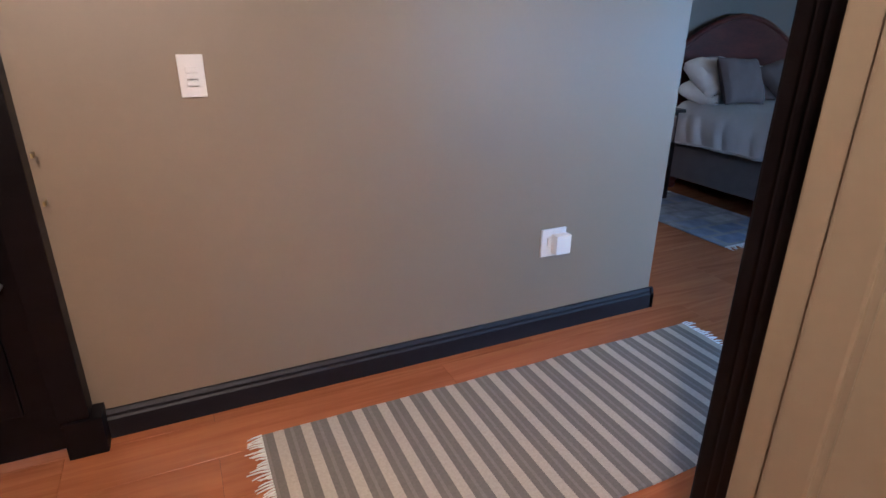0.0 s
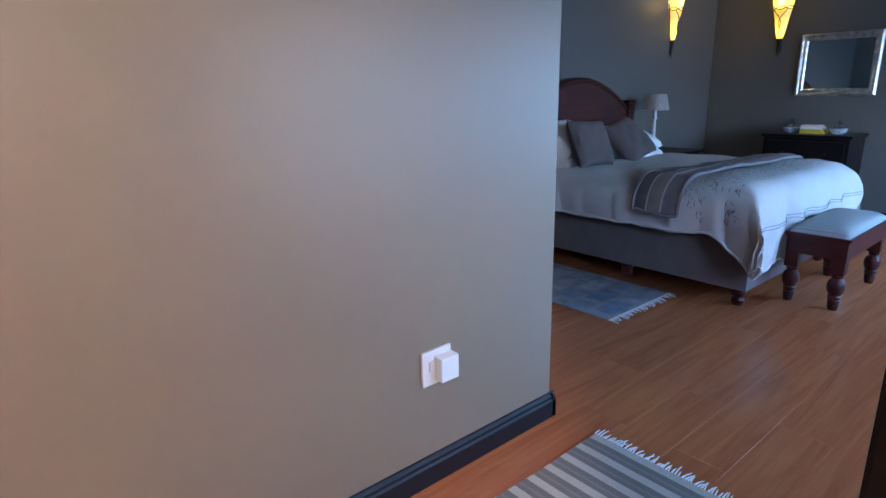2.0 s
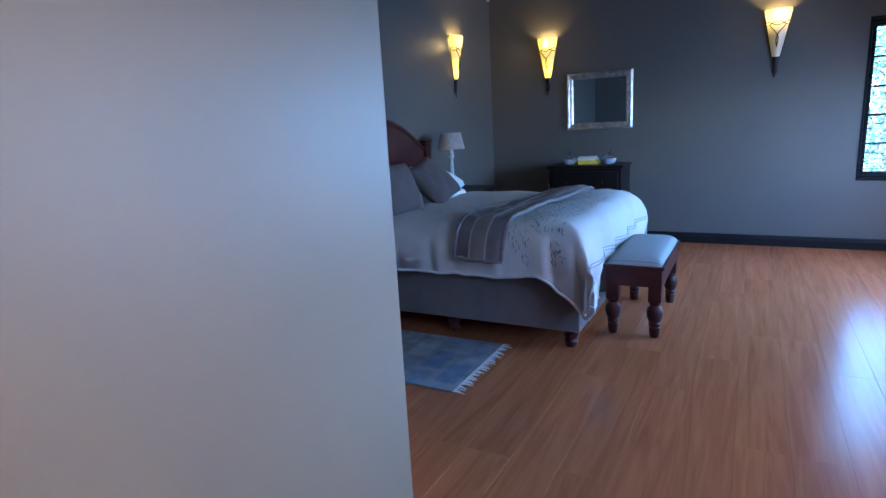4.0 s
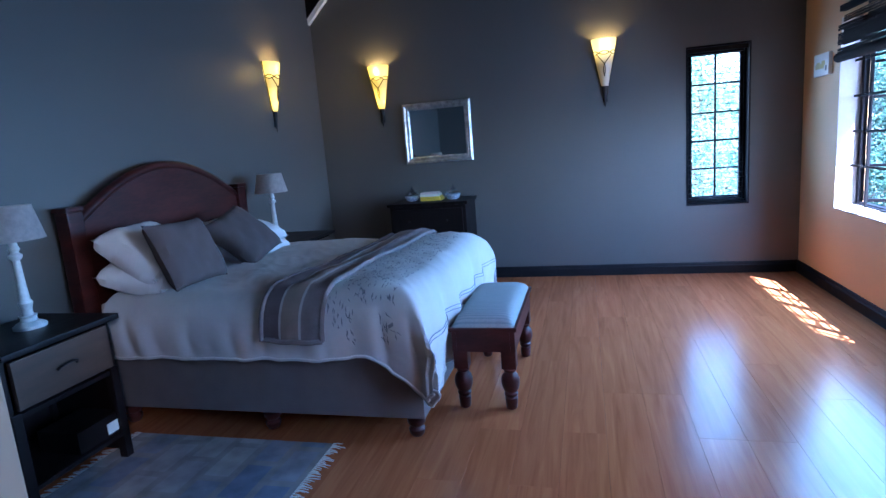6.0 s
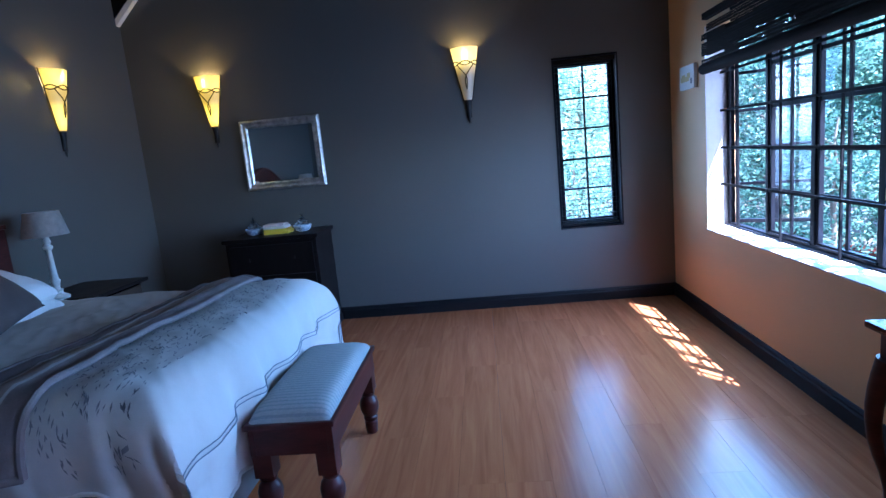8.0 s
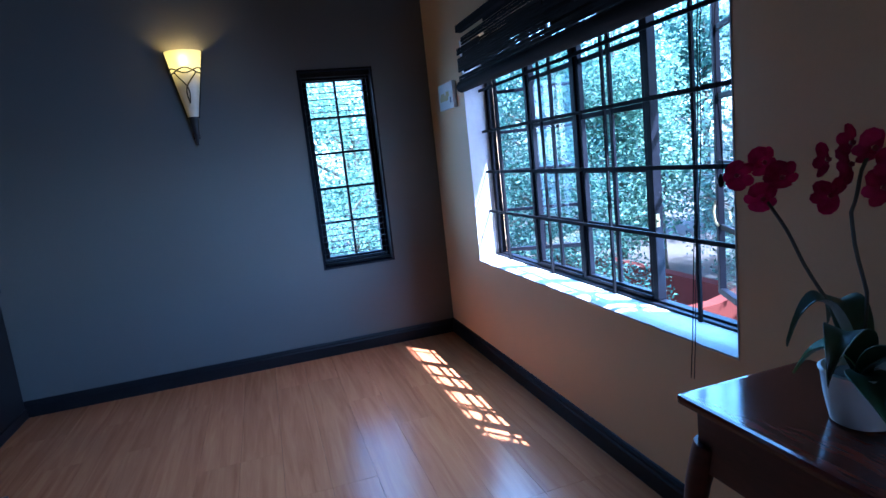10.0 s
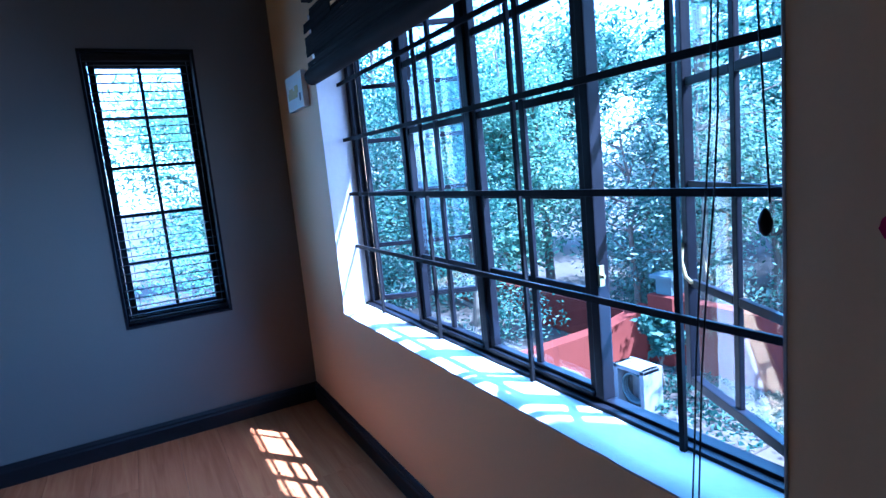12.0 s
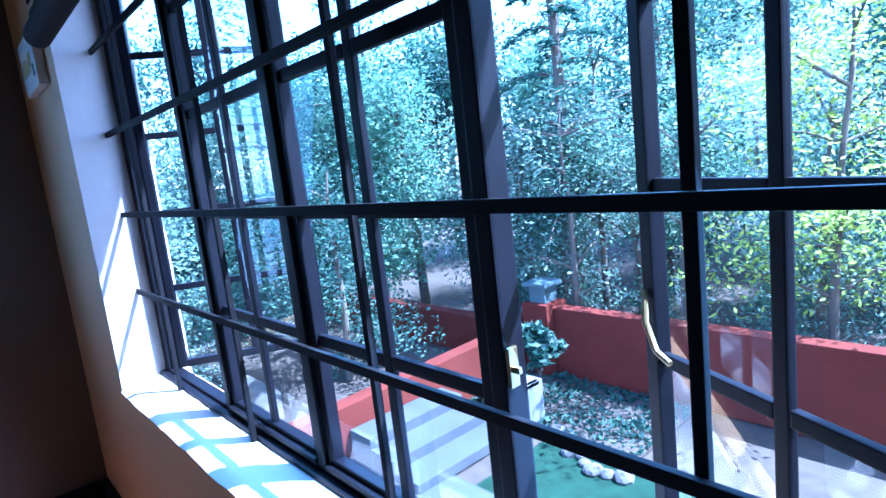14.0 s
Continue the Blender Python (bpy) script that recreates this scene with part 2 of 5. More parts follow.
def patched():
    """A worn blue and grey patchwork rug."""
    m = material("patchwork_rug", (0.3, 0.3, 0.33), 0.95, bump=0.6, fine=120)
    n, l = m.node_tree.nodes, m.node_tree.links
    co, br = n.new("ShaderNodeTexCoord"), n.new("ShaderNodeTexBrick")
    l.new(co.outputs["Object"], br.inputs["Vector"])
    br.inputs["Color1"].default_value, br.inputs["Color2"].default_value, br.inputs["Mortar"].default_value = (0.34, 0.32, 0.29, 1), (0.16, 0.18, 0.24, 1), (0.24, 0.23, 0.22, 1)
    br.inputs["Scale"].default_value, br.inputs["Mortar Size"].default_value, br.inputs["Brick Width"].default_value, br.inputs["Row Height"].default_value = 1.0, 0.02, 0.27, 0.16
    br.inputs["Bias"].default_value = 0.1
    mix = n.new("ShaderNodeMix")
    mix.data_type, mix.blend_type = "RGBA", "OVERLAY"
    mix.inputs[0].default_value = 0.7
    t = n.new("ShaderNodeTexNoise")
    t.inputs["Scale"].default_value, t.inputs["Detail"].default_value = 9, 6
    l.new(co.outputs["Object"], t.inputs["Vector"])
    l.new(br.outputs[0], mix.inputs[6])
    l.new(t.outputs[0], mix.inputs[7])
    l.new(mix.outputs[2], n["Principled BSDF"].inputs["Base Color"])
    return m


M["patchrug"] = patched()


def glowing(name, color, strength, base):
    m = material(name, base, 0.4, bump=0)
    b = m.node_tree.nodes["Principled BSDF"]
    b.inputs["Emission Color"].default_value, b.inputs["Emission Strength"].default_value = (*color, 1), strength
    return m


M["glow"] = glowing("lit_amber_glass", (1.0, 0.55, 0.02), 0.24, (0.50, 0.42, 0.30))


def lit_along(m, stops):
    """Paints the bulb's glow into the glass's emission by height: stops are (share of the height, strength)."""
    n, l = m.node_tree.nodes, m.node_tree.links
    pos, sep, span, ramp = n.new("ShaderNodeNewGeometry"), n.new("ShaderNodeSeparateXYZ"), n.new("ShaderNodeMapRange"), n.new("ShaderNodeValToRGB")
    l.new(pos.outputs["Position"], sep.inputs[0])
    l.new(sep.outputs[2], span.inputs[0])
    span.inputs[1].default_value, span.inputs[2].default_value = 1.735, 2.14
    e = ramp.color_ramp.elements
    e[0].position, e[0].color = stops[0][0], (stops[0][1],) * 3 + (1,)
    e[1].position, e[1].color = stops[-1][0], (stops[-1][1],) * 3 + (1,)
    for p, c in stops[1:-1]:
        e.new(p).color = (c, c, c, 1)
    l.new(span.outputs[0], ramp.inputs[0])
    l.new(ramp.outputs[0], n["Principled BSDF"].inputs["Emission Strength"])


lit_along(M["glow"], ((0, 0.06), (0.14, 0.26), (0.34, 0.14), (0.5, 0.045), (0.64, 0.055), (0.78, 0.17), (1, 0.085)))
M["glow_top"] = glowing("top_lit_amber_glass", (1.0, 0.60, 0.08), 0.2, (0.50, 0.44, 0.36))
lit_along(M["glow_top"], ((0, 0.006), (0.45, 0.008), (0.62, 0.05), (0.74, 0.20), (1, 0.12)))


def glass(name, tint=(0.96, 0.99, 0.98), base=0.08):
    m = bpy.data.materials.new(name)
    m.use_nodes = True
    n, l = m.node_tree.nodes, m.node_tree.links
    n.remove(n["Principled BSDF"])
    mix, tr, gl, lw = n.new("ShaderNodeMixShader"), n.new("ShaderNodeBsdfTransparent"), n.new("ShaderNodeBsdfGlossy"), n.new("ShaderNodeLayerWeight")
    tr.inputs[0].default_value, gl.inputs["Roughness"].default_value = (*tint, 1), 0.01
    power, scale_ = n.new("ShaderNodeMath"), n.new("ShaderNodeMath")
    power.operation, power.inputs[1].default_value = "POWER", 5.0
    scale_.operation, scale_.inputs[1].default_value, scale_.inputs[2].default_value = "MULTIPLY_ADD", 0.9, 0.04
    lw.inputs[0].default_value = 0.5
    l.new(lw.outputs["Facing"], power.inputs[0])
    l.new(power.outputs[0], scale_.inputs[0])
    scale_.inputs[2].default_value = base
    l.new(scale_.outputs[0], mix.inputs[0])
    l.new(tr.outputs[0], mix.inputs[1])
    l.new(gl.outputs[0], mix.inputs[2])
    l.new(mix.outputs[0], n["Material Output"].inputs[0])
    return m


M["glass"] = glass("window_glass")
M["jar"] = glass("clear_jar_glass", (0.80, 0.84, 0.88), 0.34)
M["mirror"] = material("mirror_silvering", (0.85, 0.87, 0.87), 0.02, metal=1.0, vary=0, bump=0)


def foliage(name, color, other, through_=0.5):
    """Leaves that let some light through, each its own tone."""
    m = bpy.data.materials.new(name)
    m.use_nodes = True
    n, l = m.node_tree.nodes, m.node_tree.links
    b = n["Principled BSDF"]
    geo, ramp = n.new("ShaderNodeNewGeometry"), n.new("ShaderNodeValToRGB")
    ramp.color_ramp.elements[0].color, ramp.color_ramp.elements[1].color = (*other, 1), (*color, 1)
    l.new(geo.outputs["Random Per Island"], ramp.inputs[0])
    l.new(ramp.outputs[0], b.inputs["Base Color"])
    b.inputs["Roughness"].default_value = 0.5
    b.inputs["Specular IOR Level"].default_value = 0.28
    tl, mix = n.new("ShaderNodeBsdfTranslucent"), n.new("ShaderNodeMixShader")
    l.new(ramp.outputs[0], tl.inputs[0])
    mix.inputs[0].default_value = through_
    l.new(b.outputs[0], mix.inputs[1])
    l.new(tl.outputs[0], mix.inputs[2])
    l.new(mix.outputs[0], n["Material Output"].inputs[0])
    return m


M["leaf_a"] = foliage("fresh_green_leaves", (0.17, 0.30, 0.20), (0.045, 0.09, 0.07))
M["leaf_b"] = foliage("deep_green_leaves", (0.06, 0.125, 0.09), (0.016, 0.045, 0.042))
# Yellow-green leaves, coloured brighter than the other trees to look sunlit.
M["leaf_y"] = foliage("yellow_green_leaves", (0.36, 0.42, 0.08), (0.20, 0.28, 0.05), 0.5)
M["leaf_c"] = foliage("grey_green_leaves", (0.22, 0.31, 0.25), (0.055, 0.095, 0.08))


# ---- building helpers ----
def thing(name, at, label, category, group=""):
    ob = new(name)
    ob.location = at
    return tagged(ob, label, category, group)


def base_of(ob):
    p = Vector((0, 0, 0))
    while ob:
        p = p + Vector(ob.location)
        ob = ob.parent
    return p


def part(name, bm, mat, parent=None, label="", smooth=False, kind=""):
    """Links a bmesh, given in the world's metres, as one mesh under a thing or part."""
    if parent is not None:
        bmesh.ops.translate(bm, verts=bm.verts, vec=-base_of(parent))
    me = bpy.data.meshes.new(name)
    bm.to_mesh(me)
    bm.free()
    for m in (mat if isinstance(mat, (list, tuple)) else (mat,)):
        me.materials.append(m)
    if smooth:
        me.polygons.foreach_set("use_smooth", [True] * len(me.polygons))
        me.set_sharp_from_angle(angle=radians(40))
    ob = new(name, me)
    if parent is not None:
        ob.parent = parent
    return tagged(ob, label, kind=kind)


def structure(name, bm, mat, label="", smooth=False):
    ob = part(name, bm, mat, None, label, smooth)
    return tagged(ob, kind="structure")


def box(bm, a, b, bevel=0.0, m=None):
    """A box from corner a to corner b, with worn edges."""
    t = bmesh.new()
    bmesh.ops.create_cube(t, size=1)
    for v in t.verts:
        v.co = Vector([a[i] + (v.co[i] + 0.5) * (b[i] - a[i]) for i in range(3)])
    if bevel:
        bmesh.ops.bevel(t, geom=t.edges[:], offset=bevel, segments=2, affect="EDGES", profile=0.7)
    if m is not None:
        t.transform(m)
    return join(bm, t)


def join(bm, t):
    me = bpy.data.meshes.new("joined")
    t.to_mesh(me)
    t.free()
    bm.from_mesh(me)
    bpy.data.meshes.remove(me)
    return bm


def boxes(*pairs, bevel=0.0):
    bm = bmesh.new()
    for a, b in pairs:
        box(bm, a, b, bevel)
    return bm


def lathe(bm, profile, at, seg=20, squash=1.0):
    """A turned shape: (radius, height) pairs about the upright through at."""
    rings = []
    for r, z in profile:
        rings.append([bm.verts.new((at[0] + r * math.cos(2 * math.pi * k / seg), at[1] + squash * r * math.sin(2 * math.pi * k / seg), at[2] + z)) for k in range(seg)])
    for p, q in zip(rings, rings[1:]):
        for k in range(seg):
            bm.faces.new((p[k], p[(k + 1) % seg], q[(k + 1) % seg], q[k]))
    bm.faces.new(rings[0][::-1])
    bm.faces.new(rings[-1])
    return bm


def tube(bm, pts, radius, seg=8):
    """A round bar along points; radius one number or one for each point."""
    pts = [Vector(p) for p in pts]
    rings = []
    for i, p in enumerate(pts):
        d = (pts[min(i + 1, len(pts) - 1)] - pts[max(i - 1, 0)]).normalized()
        s = d.orthogonal().normalized() if i == 0 else (side - d * side.dot(d)).normalized()
        side = s
        u = d.cross(s)
        r = radius[i] if isinstance(radius, (list, tuple)) else radius
        rings.append([bm.verts.new(p + r * (math.cos(2 * math.pi * k / seg) * s + math.sin(2 * math.pi * k / seg) * u)) for k in range(seg)])
    for p, q in zip(rings, rings[1:]):
        for k in range(seg):
            bm.faces.new((p[k], p[(k + 1) % seg], q[(k + 1) % seg], q[k]))
    bm.faces.new(rings[0][::-1])
    bm.faces.new(rings[-1])
    return bm


def sheet(fn, nu, nv, thick=0.0):
    """A surface from fn(u, v), u and v in 0..1, with thickness downwards along its normals."""
    bm = bmesh.new()
    g = [[bm.verts.new(fn(i / nu, j / nv)) for j in range(nv + 1)] for i in range(nu + 1)]
    for i in range(nu):
        for j in range(nv):
            bm.faces.new((g[i][j], g[i + 1][j], g[i + 1][j + 1], g[i][j + 1]))
    if thick:
        bmesh.ops.recalc_face_normals(bm, faces=bm.faces)
        bmesh.ops.solidify(bm, geom=bm.faces[:], thickness=thick)
    return bm


def prism(bm, outline, a, b, axis):
    """An outline in the two other axes, carried from a to b along axis."""
    def at(p, v):
        return [(v, p[0], p[1]), (p[0], v, p[1]), (p[0], p[1], v)][axis]
    lo = [bm.verts.new(at(p, a)) for p in outline]
    hi = [bm.verts.new(at(p, b)) for p in outline]
    n = len(outline)
    for k in range(n):
        bm.faces.new((lo[k], lo[(k + 1) % n], hi[(k + 1) % n], hi[k]))
    bm.faces.new(lo[::-1])
    bm.faces.new(hi)
    bmesh.ops.recalc_face_normals(bm, faces=bm.faces)
    return bm


# ---- the rooms ----
XE, YN, YA, XA, XC = 8.60, 4.38, 2.56, 3.69, 2.64   # east wall, north wall, corridor wall and its end, entry wall
EAVE, RIDGE_Y, RIDGE_Z = 2.90, 2.19, 5.08
W1 = (5.845, 7.90, 0.655, 1.99)      # wide window: x from, to, sill, head
W2 = (0.402, 0.912, 0.622, 1.992)     # narrow window: y from, to, sill, head


def build_walls():
    T, Q = 0.24, 0.20
    x0, x1, z0, z1 = W1
    # Opening at x 3.5 to 4.5 is made up for the fill lamp.
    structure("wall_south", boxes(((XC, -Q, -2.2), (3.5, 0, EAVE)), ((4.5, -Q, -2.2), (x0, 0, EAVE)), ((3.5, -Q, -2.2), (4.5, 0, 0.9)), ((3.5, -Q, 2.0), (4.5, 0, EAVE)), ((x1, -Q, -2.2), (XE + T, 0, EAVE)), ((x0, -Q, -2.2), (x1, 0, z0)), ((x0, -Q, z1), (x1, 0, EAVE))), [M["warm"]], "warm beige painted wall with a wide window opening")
    # Unseen pale skin, added to give the open leaf a bright reflection.
    skin = boxes(((5.12, -Q - 0.012, -2.2), (x0 - 0.001, -Q - 0.001, 2.25)), ((x1 + 0.001, -Q - 0.012, -2.2), (XE + T, -Q - 0.001, 2.25)), ((x0 - 0.001, -Q - 0.012, -2.2), (x1 + 0.001, -Q - 0.001, z0 - 0.02)), ((x0 - 0.001, -Q - 0.012, z1), (x1 + 0.001, -Q - 0.001, 2.25)))
    structure("outer_plaster", skin, M["outer"], "unseen pale outer face of the house, added for the open leaf to reflect")
    y0, y1, z0, z1 = W2
    bm = boxes(((XE, 0, 0), (XE + T, y0, EAVE)), ((XE, y1, 0), (XE + T, YN, EAVE)), ((XE, y0, 0), (XE + T, y1, z0)), ((XE, y0, z1), (XE + T, y1, EAVE)))
    prism(bm, [(0, EAVE), (YN, EAVE), (RIDGE_Y, RIDGE_Z)], XE, XE + T, 0)
    structure("wall_east", bm, M["wall"], "grey painted gable wall with a narrow window opening")
    structure("wall_north", boxes(((XA - 0.12, YN, 0), (XE + T, YN + T, EAVE))), M["wall"], "dark grey painted wall behind the bed")
    structure("wall_corridor", boxes(((1.36, YA, 0), (XA, YA + 0.12, 2.9)), ((0, YA, 2.12), (1.36, YA + 0.12, 2.9)), ((-0.1, YA, 0), (0.56, YA + 0.12, 2.06)), bevel=0.004), M["taupe"], "taupe painted corridor wall")
    structure("wall_return", boxes(((XA - 0.12, YA + 0.12, 0), (XA, YN, 2.9))), M["wall"], "grey painted return wall")
    # Unseen block, added to keep the sun off the wide window's west bay.
    structure("sun_block_wall", boxes(((4.75, -1.0, -2.2), (5.12, -Q, 3.4))), M["outer"], "unseen added wall block that keeps the sun off the wide window's west bay")
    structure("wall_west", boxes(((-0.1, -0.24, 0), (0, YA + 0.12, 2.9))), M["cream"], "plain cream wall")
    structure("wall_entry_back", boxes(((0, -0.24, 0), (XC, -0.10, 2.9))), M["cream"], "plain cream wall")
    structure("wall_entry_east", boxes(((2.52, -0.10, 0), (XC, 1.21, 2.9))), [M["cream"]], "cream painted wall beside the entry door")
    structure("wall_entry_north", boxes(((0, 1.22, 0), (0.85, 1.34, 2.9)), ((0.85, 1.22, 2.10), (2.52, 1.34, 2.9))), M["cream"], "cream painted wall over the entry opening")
    bm = bmesh.new()
    # South overhang is unseen; its length is set to trim the sun patch.
    prism(bm, [(-0.557, EAVE - 0.557), (RIDGE_Y, RIDGE_Z), (RIDGE_Y, RIDGE_Z + 0.15), (-0.557, EAVE - 0.407)], -0.1, XE + 0.5, 0)
    prism(bm, [(YN + 0.5, EAVE - 0.5), (YN + 0.5, EAVE - 0.35), (RIDGE_Y, RIDGE_Z + 0.15), (RIDGE_Y, RIDGE_Z)], -0.1, XE + 0.5, 0)
    structure("ceiling", bm, M["ceiling"], "dark sloping boarded ceiling")
    bm = bmesh.new()
    prism(bm, [(-0.3, EAVE), (YN + 0.3, EAVE), (RIDGE_Y, RIDGE_Z + 0.1)], -0.1, 0.0, 0)
    structure("gable_west", bm, M["wall"], "plain gable")
    bm = boxes(((0, -0.2, 2.5), (XC, 1.34, 2.58)))
    structure("ceiling_entry", bm, M["white"], "plain white ceiling")
    # white cornice that follows the slope on the gable
    bm = bmesh.new()
    prism(bm, [(YN, EAVE - 0.30), (YN, EAVE - 0.245), (RIDGE_Y, RIDGE_Z - 0.245), (RIDGE_Y, RIDGE_Z - 0.30)], XE - 0.05, XE - 0.001, 0)
    structure("trim", bm, M["white"], "white strip under the dark rafter")
    bm = bmesh.new()
    prism(bm, [(YN, EAVE - 0.243), (YN, EAVE - 0.002), (RIDGE_Y, RIDGE_Z - 0.002), (RIDGE_Y, RIDGE_Z - 0.243)], XE - 0.06, XE - 0.001, 0)
    structure("rafter", bm, M["dark"], "dark timber rafter against the gable")


def skirting(name, x0, y0, x1, y1, side):
    """A moulded dark skirting along a wall; side: the way that it stands out."""
    prof = [(0, 0), (0.020, 0), (0.020, 0.070), (0.014, 0.078), (0.014, 0.088), (0.006, 0.100), (0, 0.102)]
    bm = bmesh.new()
    a, b = Vector((x0, y0, 0)), Vector((x1, y1, 0))
    s = Vector((*side, 0))
    ends = [[bm.verts.new(p + s * d + Vector((0, 0, z))) for d, z in prof] for p in (a, b)]
    n = len(prof)
    for k in range(n):
        bm.faces.new((ends[0][k], ends[0][(k + 1) % n], ends[1][(k + 1) % n], ends[1][k]))
    bm.faces.new(ends[0][::-1])
    bm.faces.new(ends[1])
    bmesh.ops.recalc_face_normals(bm, faces=bm.faces)
    structure("baseboard", bm, M["skirt"], "dark moulded skirting board")


def build_door_a():
    """A dark panelled door in a heavy frame in the corridor wall."""
    bm = boxes(((1.29, 2.485, 0.13), (1.378, 2.60, 2.14)), ((0.47, 2.485, 0.13), (0.56, 2.60, 2.14)), ((0.47, 2.485, 2.06), (1.40, 2.60, 2.15)), bevel=0.006)
    box(bm, (1.30, 2.474, 0), (1.41, 2.60, 0.13), 0.008)
    box(bm, (0.46, 2.474, 0), (0.57, 2.60, 0.13), 0.008)
    door = structure("door_1", bm, M["dark"], "dark stained panelled door in its frame")
    part("door_leaf", boxes(((0.56, 2.535, 0.008), (1.31, 2.575, 2.06)), bevel=0.003), M["dark"], door)
    for z0, z1 in ((0.16, 0.78), (0.94, 1.92)):
        for x0, x1 in ((0.66, 0.90), (0.98, 1.21)):
            part("panel", boxes(((x0, 2.524, z0), (x1, 2.537, z1)), bevel=0.006), M["dark"], door)
    for z in (0.80, 0.93):
        part("strike_plate", boxes(((1.396, 2.50, z), (1.4015, 2.53, z + 0.012)), bevel=0.0005), M["brass"], door, "pale metal catch")
    bm = tube(bmesh.new(), [(1.245, 2.535, 0.66), (1.245, 2.50, 0.66), (1.245, 2.49, 0.63), (1.245, 2.50, 0.58), (1.245, 2.535, 0.58)], 0.006)
    part("door_handle", bm, M["silver"], door, "dull silver handle", smooth=True)


def build_entry_frame():
    bm = boxes(((2.603, 1.298, 0), (2.66, 1.345, 2.10)), bevel=0.006)
    box(bm, (2.578, 1.256, 0), (2.64, 1.297, 2.10), 0.005)
    box(bm, (2.545, 1.212, 0), (2.62, 1.255, 2.10), 0.005)
    box(bm, (0.85, 1.21, 0), (0.91, 1.345, 2.10), 0.006)
    box(bm, (1.55, 1.21, 2.05), (2.60, 1.345, 2.11), 0.006)
    structure("door_2", bm, M["dark"], "near-black stained timber door frame")
    bm = boxes(((2.498, 1.155, 0), (2.522, 1.205, 2.10)), bevel=0.004)
    box(bm, (2.488, 1.085, 0), (2.522, 1.153, 2.10), 0.006)
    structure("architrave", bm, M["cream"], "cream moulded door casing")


def pane_grid(parent, axis, u0, u1, z0, z1, w0, w1, cols, rows, stile=0.042, muntin=0.02, panes=True, mat=None):
    """Stiles, rails, glazing bars and panes of one light. axis 0: along x at depth y in w0..w1; axis 1: along y at depth x."""
    mat = mat or M["frame"]
    def bx(ua, ub, za, zb, wa=w0, wb=w1, bev=0.003):
        return boxes(((ua, wa, za), (ub, wb, zb)), bevel=bev) if axis == 0 else boxes(((wa, ua, za), (wb, ub, zb)), bevel=bev)
    part("stile", bx(u0, u0 + stile, z0, z1), mat, parent)
    part("stile", bx(u1 - stile, u1, z0, z1), mat, parent)
    part("rail", bx(u0 + stile, u1 - stile, z0, z0 + stile), mat, parent)
    part("rail", bx(u0 + stile, u1 - stile, z1 - stile, z1), mat, parent)
    a0, a1, b0, b1 = u0 + stile, u1 - stile, z0 + stile, z1 - stile
    mid = (w0 + w1) / 2
    for k in range(1, cols):
        c = a0 + (a1 - a0) * k / cols
        part("glazing_bar", bx(c - muntin / 2, c + muntin / 2, b0, b1, w0 + 0.006, w1 - 0.006), mat, parent)
    for k in range(1, rows):
        c = b0 + (b1 - b0) * k / rows
        for q in range(cols):
            s0 = a0 + (a1 - a0) * q / cols + (muntin / 2 if q else 0)
            s1 = a0 + (a1 - a0) * (q + 1) / cols - (muntin / 2 if q < cols - 1 else 0)
            part("glazing_bar", bx(s0, s1, c - muntin / 2, c + muntin / 2, w0 + 0.006, w1 - 0.006), mat, parent)
    if panes:
        for q in range(cols):
            for k in range(rows):
                s0, s1 = a0 + (a1 - a0) * q / cols, a0 + (a1 - a0) * (q + 1) / cols
                t0, t1 = b0 + (b1 - b0) * k / rows, b0 + (b1 - b0) * (k + 1) / rows
                gb = bmesh.new()
                cs = ((s0 + 0.003, t0 + 0.003), (s1 - 0.003, t0 + 0.003), (s1 - 0.003, t1 - 0.003), (s0 + 0.003, t1 - 0.003))
                gb.faces.new([gb.verts.new((c, mid, d) if axis == 0 else (mid, c, d)) for c, d in cs])
                p = part("pane", gb, M["glass"], parent)
                p.visible_shadow = False


